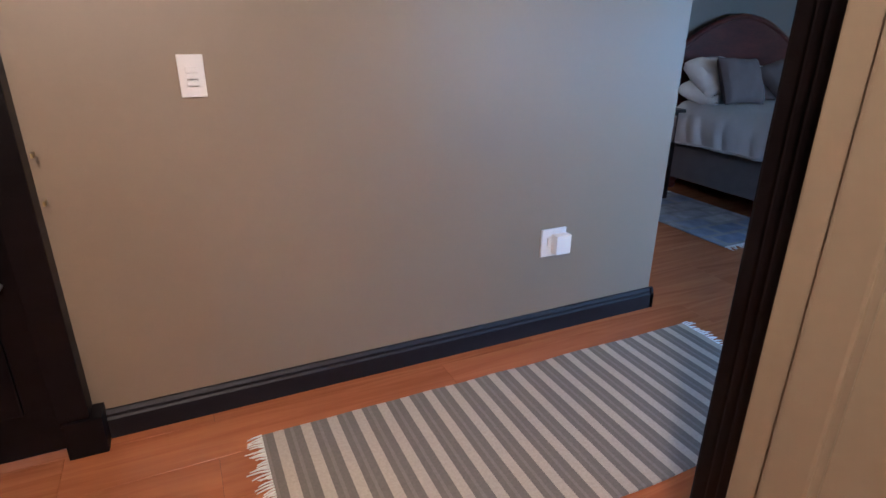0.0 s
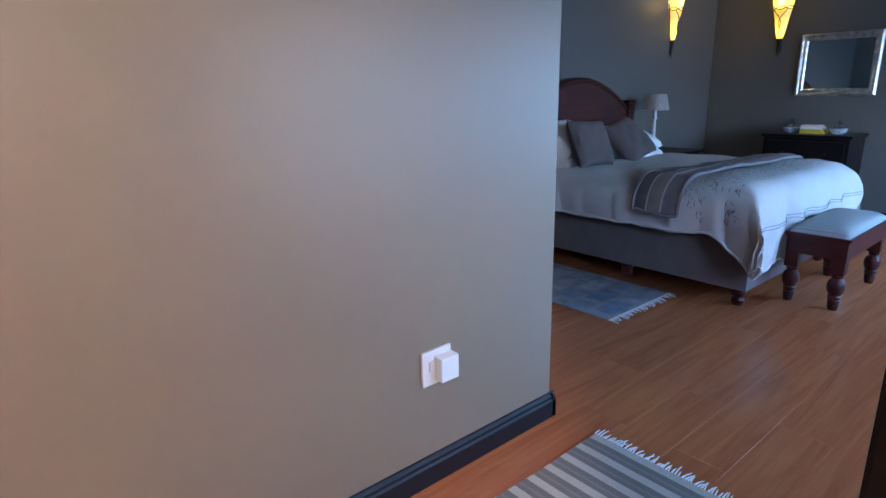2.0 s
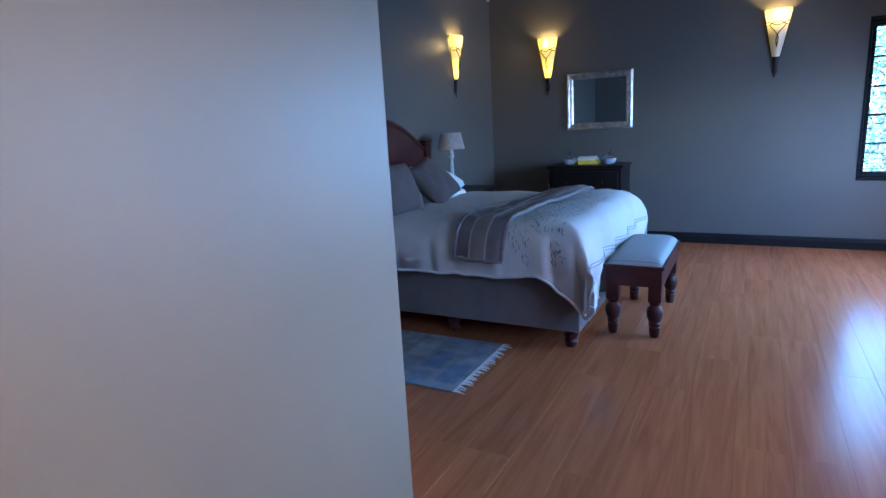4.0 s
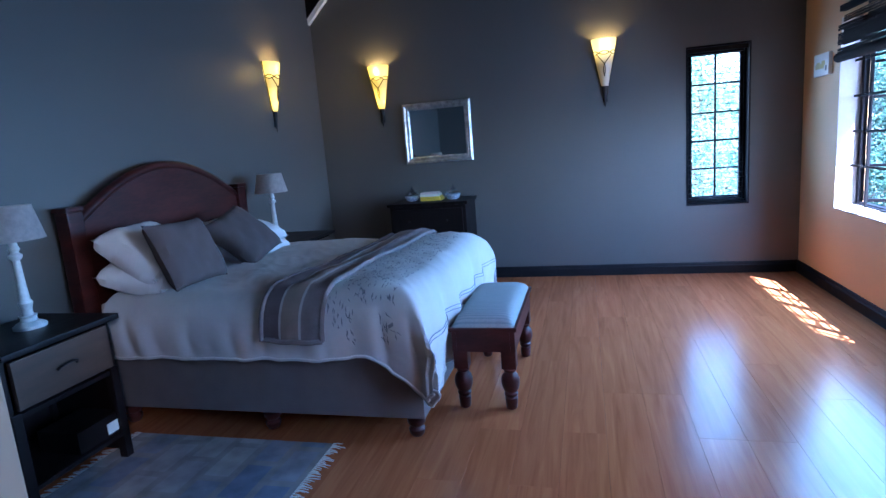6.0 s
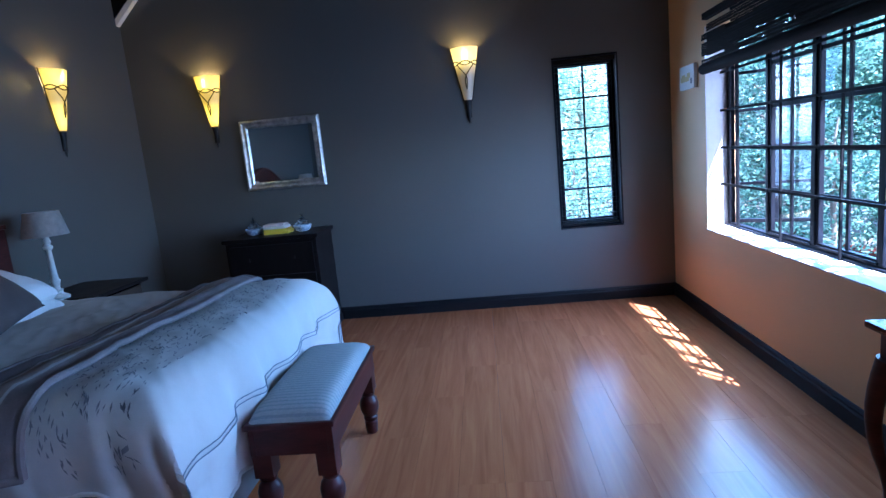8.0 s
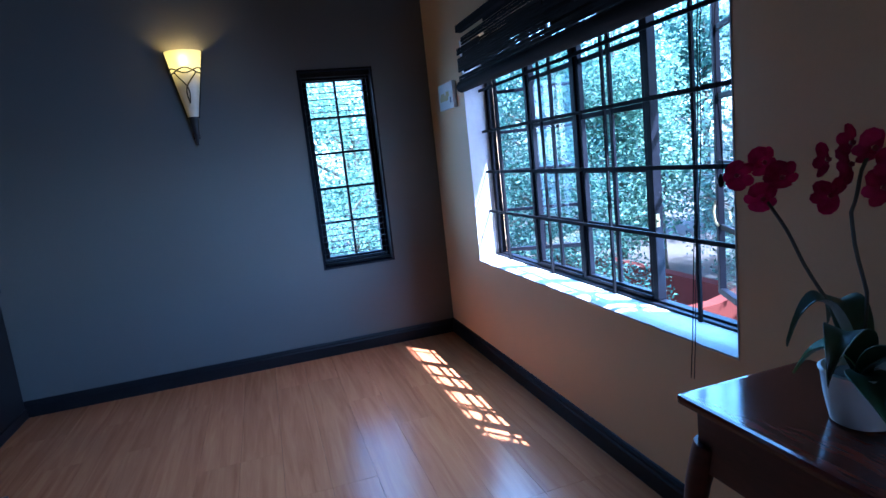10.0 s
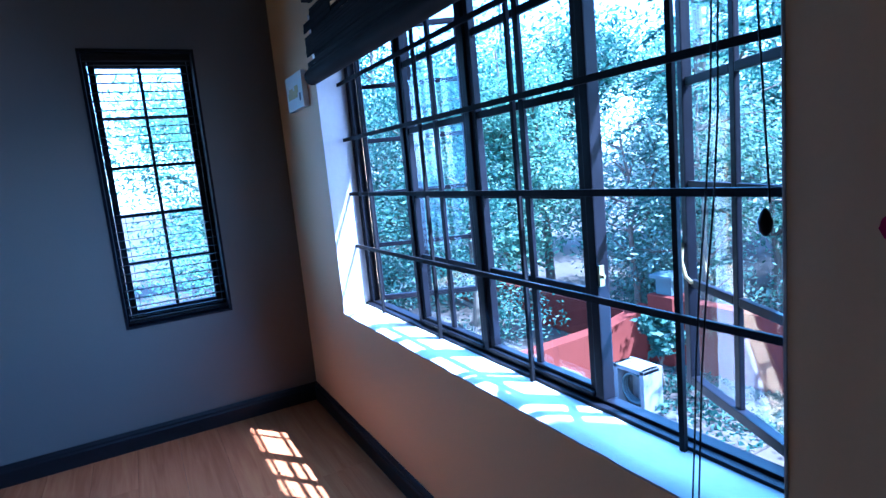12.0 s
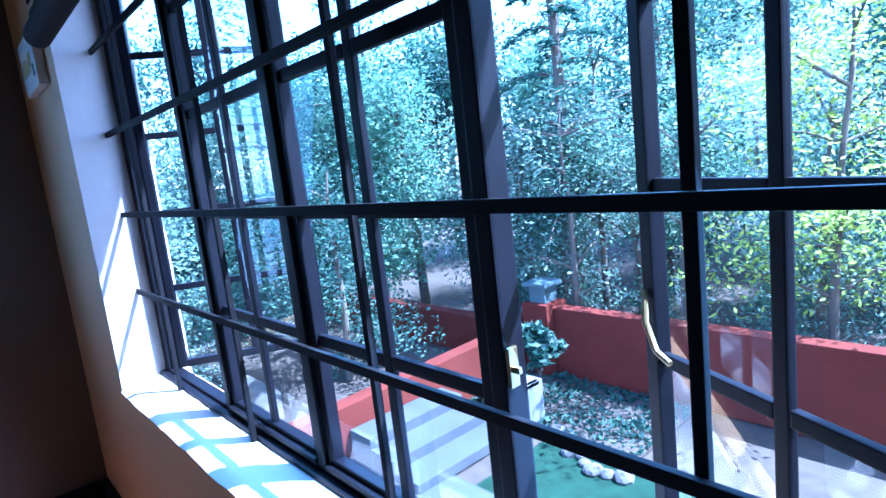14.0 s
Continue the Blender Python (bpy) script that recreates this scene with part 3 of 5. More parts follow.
def build_wide_window():
    x0, x1, z0, z1 = W1
    ya, yb = -0.168, -0.134
    mull = (6.374, 6.878, 7.352)
    bm = boxes(((x0, ya, z0), (x0 + 0.070, yb, z1)), ((x1 - 0.045, ya, z0), (x1, yb, z1)), ((x0 + 0.070, ya, z0), (x1 - 0.045, yb, z0 + 0.034)), ((x0 + 0.070, ya, z1 - 0.06), (x1 - 0.045, yb, z1)), bevel=0.004)
    box(bm, (x0 + 0.002, yb + 0.001, z0 + 0.001), (x1 - 0.002, yb + 0.022, z0 + 0.026), 0.005)
    for u0, u1 in ((mull[0] + 0.019, mull[1] - 0.019), (mull[1] + 0.019, mull[2] - 0.019)):
        box(bm, (u0, yb - 0.004, z0 + 0.035), (u1, yb + 0.008, z0 + 0.047), 0.003)
    win = structure("window_1", bm, M["frame"], "wide dark timber cottage-pane window with burglar bars")
    for m in mull:
        part("mullion", boxes(((m - 0.014, ya, z0 + 0.034), (m + 0.014, yb + 0.004, z1 - 0.06)), bevel=0.004), M["frame"], win)
    zs, ze = z0 + 0.034, z1 - 0.06
    for a, b in ((mull[0] + 0.014, mull[1] - 0.014), (mull[1] + 0.014, mull[2] - 0.014)):
        sash = thing_part("casement", (a, ya, zs), win)
        pane_grid(sash, 0, a + 0.002, b - 0.002, zs + 0.002, ze - 0.002, ya + 0.006, yb - 0.004, 2, 5, stile=0.022, muntin=0.022)
    # two leaves that stand open
    open_leaf(win, x0 + 0.070, ya - 0.002, mull[0] - 0.02 - x0 - 0.072, zs, ze, -26, "right")
    open_leaf(win, x1 - 0.047, ya - 0.002, x1 - 0.049 - mull[2] - 0.02, zs, ze, 180 + 62, "left")
    # catch plates and stays
    for m in (mull[0],):
        part("catch", boxes(((m - 0.022, yb - 0.012, 0.975), (m - 0.0165, yb + 0.004, 1.025)), ((m - 0.034, yb - 0.004, 0.995), (m - 0.022, yb + 0.002, 1.003)), bevel=0.0012), M["brass"], win, "brass window catch")
    # burglar bars
    for z in (0.955, 1.200, 1.445, 1.690):
        bar = boxes(((x0 - 0.002, -0.100, z - 0.008), (x1 + 0.002, -0.091, z + 0.008)), bevel=0.002)
        part("burglar_bar", bar, M["bar"], win)
    for x in (6.115, 6.61, 7.148, 7.67):
        bar = boxes(((x - 0.0065, -0.112, z0 + 0.012), (x + 0.0065, -0.1005, z1)), bevel=0.002)
        part("burglar_bar", bar, M["bar"], win)
    # reveals and the rough sill
    bm = boxes(((x1 - 0.003, yb, z0), (x1 + 0.002, 0.002, z1)), bevel=0.001)
    structure("reveal", bm, M["reveal"], "off-white plastered reveal")
    bm = boxes(((x0 - 0.002, yb, z0), (x0 + 0.003, 0.002, z1)), bevel=0.001)
    structure("reveal", bm, M["reveal"], "off-white plastered reveal")

    def sill(u, v):
        x = x0 + (x1 - x0) * u
        y = yb + (0.007 - yb) * v
        edge = 0.004 * noise.noise(Vector((x * 9, 1.3, 0)))
        z = z0 + 0.018 - 0.010 * v + 0.0025 * noise.noise(Vector((x * 20, y * 20, 0)))
        return Vector((x, y + edge * v, z - 0.012 * max(0, v - 0.85) / 0.15))
    structure("window_sill", sheet(sill, 90, 8, 0.012), M["reveal"], "rough off-white plastered window sill", smooth=True)


def thing_part(name, at, parent, label=""):
    """A part that only holds parts of its own."""
    ob = new(name)
    ob.parent = parent
    ob.location = Vector(at) - base_of(parent)
    return tagged(ob, label)


def open_leaf(win, hx, hy, width, z0, z1, degrees, side):
    leaf = thing_part("open_casement", (hx, hy, z0), win, "casement leaf standing open outwards")
    pane_grid(leaf, 0, hx, hx + width, z0, z1, hy - 0.026, hy - 0.002, 2, 5, stile=0.024, muntin=0.020)
    if side == "right":
        bm = tube(bmesh.new(), [(hx + width - 0.01, hy + 0.002, z0 + 0.36), (hx + width - 0.025, hy + 0.014, z0 + 0.32), (hx + width - 0.045, hy + 0.014, z0 + 0.285), (hx + width - 0.07, hy + 0.012, z0 + 0.275)], 0.0045)
        part("handle", bm, M["brass"], leaf, "pale brass window handle", smooth=True)
    leaf.rotation_euler = (0, 0, radians(degrees))


def build_narrow_window():
    y0, y1, z0, z1 = W2
    xa, xb = XE + 0.09, XE + 0.14
    bm = boxes(((xa, y0, z0), (xb, y0 + 0.03, z1)), ((xa, y1 - 0.03, z0), (xb, y1, z1)), ((xa, y0 + 0.03, z0), (xb, y1 - 0.03, z0 + 0.04)), ((xa, y0 + 0.03, z1 - 0.04), (xb, y1 - 0.03, z1)), bevel=0.003)
    # dark lining of the opening
    for a, b in (((XE - 0.004, y0 - 0.001, z0), (xa, y0 + 0.012, z1)), ((XE - 0.004, y1 - 0.012, z0), (xa, y1 + 0.001, z1)), ((XE - 0.004, y0 + 0.012, z0), (xa, y1 - 0.012, z0 + 0.014)), ((XE - 0.004, y0 + 0.012, z1 - 0.014), (xa, y1 - 0.012, z1))):
        box(bm, a, b, 0.001)
    win = structure("window_2", bm, M["frame"], "narrow dark timber window of ten panes")
    sash = thing_part("casement", (xa, y0, z0), win)
    pane_grid(sash, 1, y0 + 0.032, y1 - 0.032, z0 + 0.042, z1 - 0.042, xa + 0.006, xb - 0.006, 2, 5, stile=0.03, muntin=0.016)
    blind = thing("venetian_blind", (XE + 0.045, (y0 + y1) / 2, z0 + 0.02), "dark venetian blind with its slats turned open in the narrow window", "blind")
    part("headrail", boxes(((XE + 0.02, y0 + 0.016, z1 - 0.05), (XE + 0.065, y1 - 0.016, z1 - 0.016)), bevel=0.003), M["blind"], blind)
    part("bottom_rail", boxes(((XE + 0.025, y0 + 0.02, z0 + 0.022), (XE + 0.06, y1 - 0.02, z0 + 0.038)), bevel=0.003), M["blind"], blind)
    n = 30
    for k in range(n):
        z = z0 + 0.06 + (z1 - z0 - 0.13) * k / (n - 1)
        part("slat", boxes(((XE + 0.024, y0 + 0.02, z), (XE + 0.060, y1 - 0.02, z + 0.0018))), M["blind"], blind)
    for y in (y0 + 0.08, y1 - 0.08):
        part("cord", tube(bmesh.new(), [(XE + 0.042, y, z0 + 0.03), (XE + 0.042, y, z1 - 0.03)], 0.0012, 5), M["iron"], blind)


def build_reed_blind():
    x0, x1 = 5.72, 7.83
    b = thing("reed_blind", (6.86, 0.03, 1.68), "dark reed roman blind drawn up above the wide window", "blind")
    part("headrail", boxes(((x0, 0.004, 2.02), (x1, 0.045, 2.06)), bevel=0.003), M["blind"], b)
    rng = random.Random(5)
    k = 0
    for y, za, zb in ((0.012, 1.72, 2.02), (0.045, 1.70, 1.93)):
        z = za
        while z < zb:
            h = rng.uniform(0.009, 0.018)
            for q in range(6):
                a, c = x0 + (x1 - x0) * q / 6, x0 + (x1 - x0) * (q + 1) / 6
                if rng.random() > 0.15:
                    part("reed", boxes(((a + rng.uniform(-0.006, 0.004), y, z), (c + rng.uniform(-0.003, 0.004), y + 0.004, z + h))), M["blind"], b)
            z += h + rng.uniform(0.001, 0.004)
    bm = bmesh.new()
    prism(bm, [(0.008 + 0.03 + 0.034 * math.cos(t * math.pi / 8), 1.715 + 0.034 * math.sin(t * math.pi / 8)) for t in range(16)], x0, x1, 0)
    part("rolled_hem", bm, M["blind"], b, smooth=True)
    for x in (5.885, 5.897, 5.843):
        pts = [(x + (0.09 * (t / 9) if x > 5.85 else 0) + 0.005 * math.sin(t * 1.3 + x * 30), 0.05 + 0.004 * math.sin(t), 1.72 - t * 0.13) for t in range(10 if x > 5.85 else 5)]
        part("cord", tube(bmesh.new(), pts, 0.0016, 5), M["blind"], b)
    part("cord_knob", lathe(bmesh.new(), [(0.003, 0.0), (0.008, 0.006), (0.010, 0.02), (0.006, 0.032), (0.002, 0.038)], (5.843, 0.05, 1.155), 12), M["dark"], b, smooth=True)


# ---- bed ----
BX0, BX1, BY0, BY1 = 5.42, 6.92, 2.53, 4.25
TOP = 0.70


def drape(a, b, lift=0.0):
    """Where the point (a, b) of the flat duvet comes to lie; a across from the middle, b from the foot edge to the head."""
    cx, hw = (BX0 + BX1) / 2, (BX1 - BX0) / 2 - 0.05
    ex, ey = max(0.0, abs(a) - hw), max(0.0, (0.09) - b)
    r = 0.10

    def over(e):
        if e < r * math.pi / 2:
            t = e / r
            return r * math.sin(t), r * (1 - math.cos(t))
        return r, r + e - r * math.pi / 2
    ox, dx = over(ex)
    oy, dy = over(ey)
    ox += 0.032 * math.sin(math.pi * min(1.0, dx / 0.30))
    drop = (dx ** 3.5 + dy ** 3.5) ** (1 / 3.5)
    corner = min(ex, ey)
    ox += 0.16 * corner
    oy += 0.10 * corner + 0.06 * math.sin(min(1.0, dy / 0.35) * math.pi * 0.75)
    x = cx + math.copysign(min(abs(a), hw) + ox, a)
    y = BY0 + max(b, 0.09) - oy
    puff = 0.024 * math.exp(-((b - 0.22) / 0.22) ** 2) if ey == 0 else 0.024 * math.exp(-((0.09 - 0.22) / 0.22) ** 2)
    wr = 0.016 * noise.noise(Vector((a * 3.1, b * 3.7, 1.0))) + 0.006 * noise.noise(Vector((a * 7 + b * 5, b * 10, 4.0))) + 0.005 * (1 - abs(noise.noise(Vector((a * 7 - b * 6, b * 5, 8.0))))) ** 5 + 0.003 * (1 - abs(noise.noise(Vector((a * 5 + b * 9, b * 6 - a * 3, 3.0))))) ** 6
    z = TOP + 0.02 + puff + wr - drop
    hang = min(1.0, drop / 0.25)
    q = (b if ex > ey else a)
    fold = ((0.010 if ex > 0 else 0.017) * math.sin(q * 17 + 2 * noise.noise(Vector((a * 2, b * 2, 7)))) + 0.022 * noise.noise(Vector((q * 9, 3, 5 + (1 if a > 0 else 0))))) * hang
    if ex > 0:
        x += math.copysign(fold + lift * hang, a)
    if ey > 0:
        y -= fold * 1.3 + lift * hang
    z = max(z, 0.10 + 0.02 * noise.noise(Vector((a * 6, b * 6, 2))))
    return Vector((x, y, z + lift * (1 - hang)))


def build_bed():
    bed = thing("bed", ((BX0 + BX1) / 2, 3.4, 0), "double bed with a dark red arched headboard and grey fabric divan", "bed")
    part("divan_base", boxes(((BX0 + 0.02, BY0, 0.10), (BX1 - 0.02, BY1, 0.42)), bevel=0.02), M["divan"], bed, "grey-brown upholstered divan base", smooth=True)
    part("mattress", boxes(((BX0 + 0.03, BY0 + 0.03, 0.425), (BX1 - 0.03, BY1, 0.67)), bevel=0.04), M["linen"], bed, smooth=True)
    for x in (BX0 + 0.07, BX1 - 0.07):
        for y in (BY0 + 0.06, 3.35, BY1 - 0.06):
            part("foot", lathe(bmesh.new(), [(0.026, 0), (0.034, 0.012), (0.04, 0.035), (0.03, 0.05), (0.042, 0.065), (0.044, 0.085), (0.03, 0.10)], (x, y, 0), 16), M["mahogany"], bed, "dark turned wooden foot", smooth=True)
    # headboard: two square posts and an arched panel
    for x in (5.385, 6.835):
        bm = boxes(((x, 4.265, 0), (x + 0.095, 4.345, 1.15)), bevel=0.008)
        box(bm, (x - 0.006, 4.258, 1.15), (x + 0.101, 4.352, 1.175), 0.008)
        part("headboard_post", bm, M["mahogany"], bed)
    n = 26
    out = [(5.48, 0.40)] + [(5.48 + 1.355 * k / n, 1.10 + 0.25 * max(0.0, math.sin(math.pi * k / n)) ** 0.9) for k in range(n + 1)] + [(6.835, 0.40)]
    bm = bmesh.new()
    prism(bm, out, 4.290, 4.325, 1)
    part("headboard_panel", bm, M["mahogany"], bed)
    pts = [(5.48 + 1.355 * k / n, 4.305, 1.10 + 0.25 * max(0.0, math.sin(math.pi * k / n)) ** 0.9) for k in range(n + 1)]
    part("headboard_rail", tube(bmesh.new(), pts, 0.026, 10), M["mahogany"], bed, smooth=True)
    duvet = thing("duvet", ((BX0 + BX1) / 2, 3.2, 0.42), "white linen duvet with grey leaf print, spread over the bed", "duvet")
    hw = (BX1 - BX0) / 2 - 0.05
    A, B0, B1 = hw + 0.37, -0.46, 1.60

    def wide(b):
        t = min(1.0, max(0.0, (0.24 - b) / 0.34))
        return A + 0.20 * t * t * (3 - 2 * t)

    def low(w):
        return B0 + 0.30 * max(0.0, (abs(w) - 0.60) / 0.40) ** 2

    def flat(u, v):
        b = low(2 * u - 1) + (B1 - low(2 * u - 1)) * v
        return drape(wide(b) * (2 * u - 1), b)
    body = sheet(flat, 150, 130)
    rim = [flat(0, 1 - k / 60) for k in range(61)] + [flat(k / 80, 0) for k in range(1, 81)] + [flat(1, k / 60) for k in range(1, 61)]
    tube(body, rim, 0.008, 8)
    part("cover", body, M["linen"], duvet, smooth=True)
    for b in (-0.19, -0.208):
        pts = [drape((A + 0.17) * (k / 45 - 1), b, 0.006) for k in range(91)]
        part("piping", tube(bmesh.new(), pts, 0.0021, 5), M["piping"], duvet, "grey stitched line")
    rng = random.Random(11)
    bm = bmesh.new()
    for k in range(780):
        a, b = rng.uniform(-A + 0.02, A - 0.02), 0.06 + 0.32 * rng.random() ** 0.9
        th, ln = rng.uniform(-0.35, 0.9), rng.uniform(0.010, 0.019)
        da, db = math.cos(th) * ln, math.sin(th) * ln
        w = 0.2
        q = [drape(a - da, b - db, 0.004), drape(a + db * w, b - da * w, 0.004), drape(a + da, b + db, 0.004), drape(a - db * w, b + da * w, 0.004)]
        bm.faces.new([bm.verts.new(p) for p in q])
    part("leaf_print", bm, M["print"], duvet, "scattered grey printed leaves", kind="stuff")
    # throw
    throw = thing("throw", ((BX0 + BX1) / 2, 3.1, 0.5), "striped grey and taupe woollen throw folded across the bed", "throw")

    def th_(u, v):
        a = -hw - 0.27 + (2 * hw + 0.33) * u
        b = 0.29 + 0.30 * v + 0.12 * (1 - u) ** 1.5
        p = drape(a, b, 0.022 + 0.014 * math.sin(v * math.pi) + 0.006 * math.sin(v * 15 + u * 4))
        return p
    body = sheet(th_, 60, 24)
    edge = [th_(k / 40, 0) for k in range(41)] + [th_(1, k / 12) for k in range(1, 13)] + [th_(1 - k / 40, 1) for k in range(1, 41)] + [th_(0, 1 - k / 12) for k in range(1, 13)]
    hem = tube(bmesh.new(), edge, 0.013, 8)
    part("rolled_hem", hem, M["throw_grey"], throw, smooth=True)
    for k, f in enumerate(body.faces):
        if k < 60 * 24:
            v = k % 24
            f.material_index = 1 if v in (8, 16) else 2 if 8 < v < 16 else 0 if v < 8 else 3
    part("folded_cloth", body, [M["throw_grey"], M["throw_pale"], M["throw_taupe"], M["throw_dark"]], throw, smooth=True)
    for k, (x, y, z, rx, rz, mat, lab, s) in enumerate((
            (5.63, 4.02, 0.78, 12, 6, "pillow", "plump white cotton pillow", (0.46, 0.38, 0.17)),
            (5.62, 4.02, 0.90, 36, 8, "pillow", "plump white cotton pillow", (0.46, 0.38, 0.19)),
            (6.46, 4.03, 0.76, 10, -4, "pillow", "plump white cotton pillow", (0.56, 0.40, 0.13)),
            (6.45, 4.03, 0.865, 20, -4, "pillow", "white cotton pillow with a faint grey print", (0.54, 0.40, 0.14)),
            (5.61, 3.79, 0.895, 66, 6, "cushion", "square grey-brown cushion leaning on the pillows", (0.46, 0.36, 0.13)),
            (6.28, 3.90, 0.87, 46, -6, "cushion", "square grey-brown cushion tilted on one corner", (0.43, 0.40, 0.14)))):
        pillow(x, y, z, rx, rz, M[mat], lab, s, roll=(16 if k == 5 else -3 if k == 4 else 0), cat="cushion" if mat == "cushion" else "pillow")


def pillow(x, y, z, rx, rz, mat, label, size, roll=0, cat="pillow"):
    w, d, h = size
    ob = thing(cat, (x, y, z), label, cat, "cushions on the bed" if cat == "cushion" else "pillows on the bed")
    n = 22
    m = pose(x, y, z, rx, 0, rz) @ pose(0, 0, 0, 0, 0, roll)

    def face(sign):
        def fn(u, v):
            a, b = 2 * u - 1, 2 * v - 1
            edge = max(0.0, (1 - a ** 4)) ** (0.36 if cat == "pillow" else 0.42) * max(0.0, (1 - b ** 4)) ** (0.36 if cat == "pillow" else 0.42)
            pinch = 1 - 0.07 * (1 - abs(a) ** 3) * abs(b) ** 3
            pinch2 = 1 - 0.07 * (1 - abs(b) ** 3) * abs(a) ** 3
            wr = 0.014 * noise.noise(Vector((a * 2.3 + x, b * 2.3, sign + y))) + (0.012 if cat == "pillow" else 0.004) * noise.noise(Vector((a * 5 + x, b * 3 + a * 2, sign * 2 + z)))
            return m @ Vector((a * w / 2 * pinch2, b * d / 2 * pinch, sign * (h / 2 * edge + wr * edge)))
        return fn
    bm = sheet(face(1), n, n)
    join(bm, sheet(face(-1), n, n))
    bmesh.ops.remove_doubles(bm, verts=bm.verts, dist=0.0008)
    bmesh.ops.recalc_face_normals(bm, faces=bm.faces)
    part("cover", bm, mat, ob, smooth=True)


def build_bench():
    x0, x1, y0, y1 = 5.745, 6.555, 2.13, 2.47
    b = thing("bench", ((x0 + x1) / 2, (y0 + y1) / 2, 0), "low mahogany bench with a pale ribbed seat beside the bed", "bench")
    part("apron", boxes(((x0 + 0.012, y0 + 0.012, 0.31), (x1 - 0.012, y0 + 0.035, 0.415)), ((x0 + 0.012, y1 - 0.035, 0.31), (x1 - 0.012, y1 - 0.012, 0.415)), ((x0 + 0.012, y0 + 0.035, 0.31), (x0 + 0.035, y1 - 0.035, 0.415)), ((x1 - 0.035, y0 + 0.035, 0.31), (x1 - 0.012, y1 - 0.035, 0.415)), bevel=0.003), M["mahogany"], b)
    part("seat_frame", boxes(((x0, y0, 0.415), (x1, y1, 0.437)), bevel=0.007), M["mahogany"], b)

    def seat(u, v):
        a, c = 2 * u - 1, 2 * v - 1
        e = (1 - abs(a) ** 5) ** 0.5 * (1 - abs(c) ** 5) ** 0.5
        return Vector(((x0 + x1) / 2 + a * ((x1 - x0) / 2 - 0.014), (y0 + y1) / 2 + c * ((y1 - y0) / 2 - 0.014), 0.437 + 0.06 * e))
    part("seat", sheet(seat, 40, 24), M["stoolstripe"], b, "pale blue-grey ribbed seat", smooth=True)
    prof = [(0.022, 0), (0.027, 0.005), (0.030, 0.03), (0.033, 0.06), (0.026, 0.066), (0.034, 0.074), (0.036, 0.085), (0.030, 0.094), (0.038, 0.105), (0.046, 0.13), (0.047, 0.155), (0.040, 0.180), (0.026, 0.196), (0.032, 0.203), (0.034, 0.212), (0.026, 0.22)]
    for x in (x0 + 0.05, x1 - 0.05):
        for y in (y0 + 0.05, y1 - 0.05):
            bm = lathe(bmesh.new(), prof, (x, y, 0), 20)
            box(bm, (x - 0.036, y - 0.036, 0.22), (x + 0.036, y + 0.036, 0.415), 0.003)
            part("leg", bm, M["mahogany"], b, "turned mahogany leg", smooth=True)


def build_nightstand(x0, x1, label):
    y0, y1 = 3.90, 4.34
    n = thing("nightstand", ((x0 + x1) / 2, 4.12, 0), label, "nightstand", "nightstands beside the bed")
    part("top", boxes(((x0 - 0.02, y0 - 0.03, 0.675), (x1 + 0.02, y1, 0.70)), bevel=0.006), M["darkwood"], n)
    part("body", boxes(((x0, y0 + 0.02, 0.04), (x0 + 0.02, y1, 0.675)), ((x1 - 0.02, y0 + 0.02, 0.04), (x1, y1, 0.675)), ((x0, y1 - 0.02, 0.1), (x1, y1 - 0.001, 0.675)), ((x0, y0 + 0.02, 0.42), (x1, y1, 0.44)), bevel=0.002), M["darkwood"], n)
    part("drawer", boxes(((x0 + 0.03, y0, 0.46), (x1 - 0.03, y0 + 0.022, 0.655)), bevel=0.004), M["lightwood"], n, "paler wooden drawer front")
    bm = tube(bmesh.new(), [((x0 + x1) / 2 + 0.045 * math.cos(t), y0 - 0.004 - 0.02 * math.sin(t), 0.555 + 0.02 * math.sin(t)) for t in [k * math.pi / 8 for k in range(9)]], 0.006)
    part("handle", bm, M["iron"], n, "dark cup pull", smooth=True)
    for x in (x0 + 0.02, x1 - 0.02):
        for y in (y0 + 0.03, y1 - 0.03):
            part("leg", boxes(((x - 0.02, y - 0.02, 0), (x + 0.02, y + 0.02, 0.45)), bevel=0.003), M["darkwood"], n)
    part("shelf", boxes(((x0, y0 + 0.01, 0.12), (x1, y1 - 0.02, 0.14)), bevel=0.003), M["darkwood"], n)


def build_lamp(x, y, z, label):
    l = thing("table_lamp", (x, y, z), label, "table lamp", "lamps beside the bed")
    part("base", lathe(bmesh.new(), [(0.062, 0), (0.064, 0.012), (0.052, 0.022), (0.034, 0.03), (0.030, 0.045), (0.036, 0.055)], (x, y, z), 24), M["lampwood"], l, smooth=True)
    part("stem", lathe(bmesh.new(), [(0.024, 0.05), (0.019, 0.07), (0.022, 0.09), (0.028, 0.11), (0.020, 0.125), (0.017, 0.18), (0.014, 0.27), (0.013, 0.295), (0.024, 0.305), (0.026, 0.318), (0.014, 0.33), (0.022, 0.345), (0.016, 0.36), (0.010, 0.45)], (x, y, z), 20), M["lampwood"], l, smooth=True)
    bm = bmesh.new()
    n = 32
    rings = []
    for r, h in ((0.124, 0.382), (0.092, 0.525)):
        rings.append([bm.verts.new((x + r * math.cos(2 * math.pi * k / n), y + r * math.sin(2 * math.pi * k / n), z + h)) for k in range(n)])
    for k in range(n):
        bm.faces.new((rings[0][k], rings[0][(k + 1) % n], rings[1][(k + 1) % n], rings[1][k]))
    bmesh.ops.solidify(bm, geom=bm.faces[:], thickness=0.003)
    part("shade", bm, M["shade"], l, "grey linen tapered shade", smooth=True)


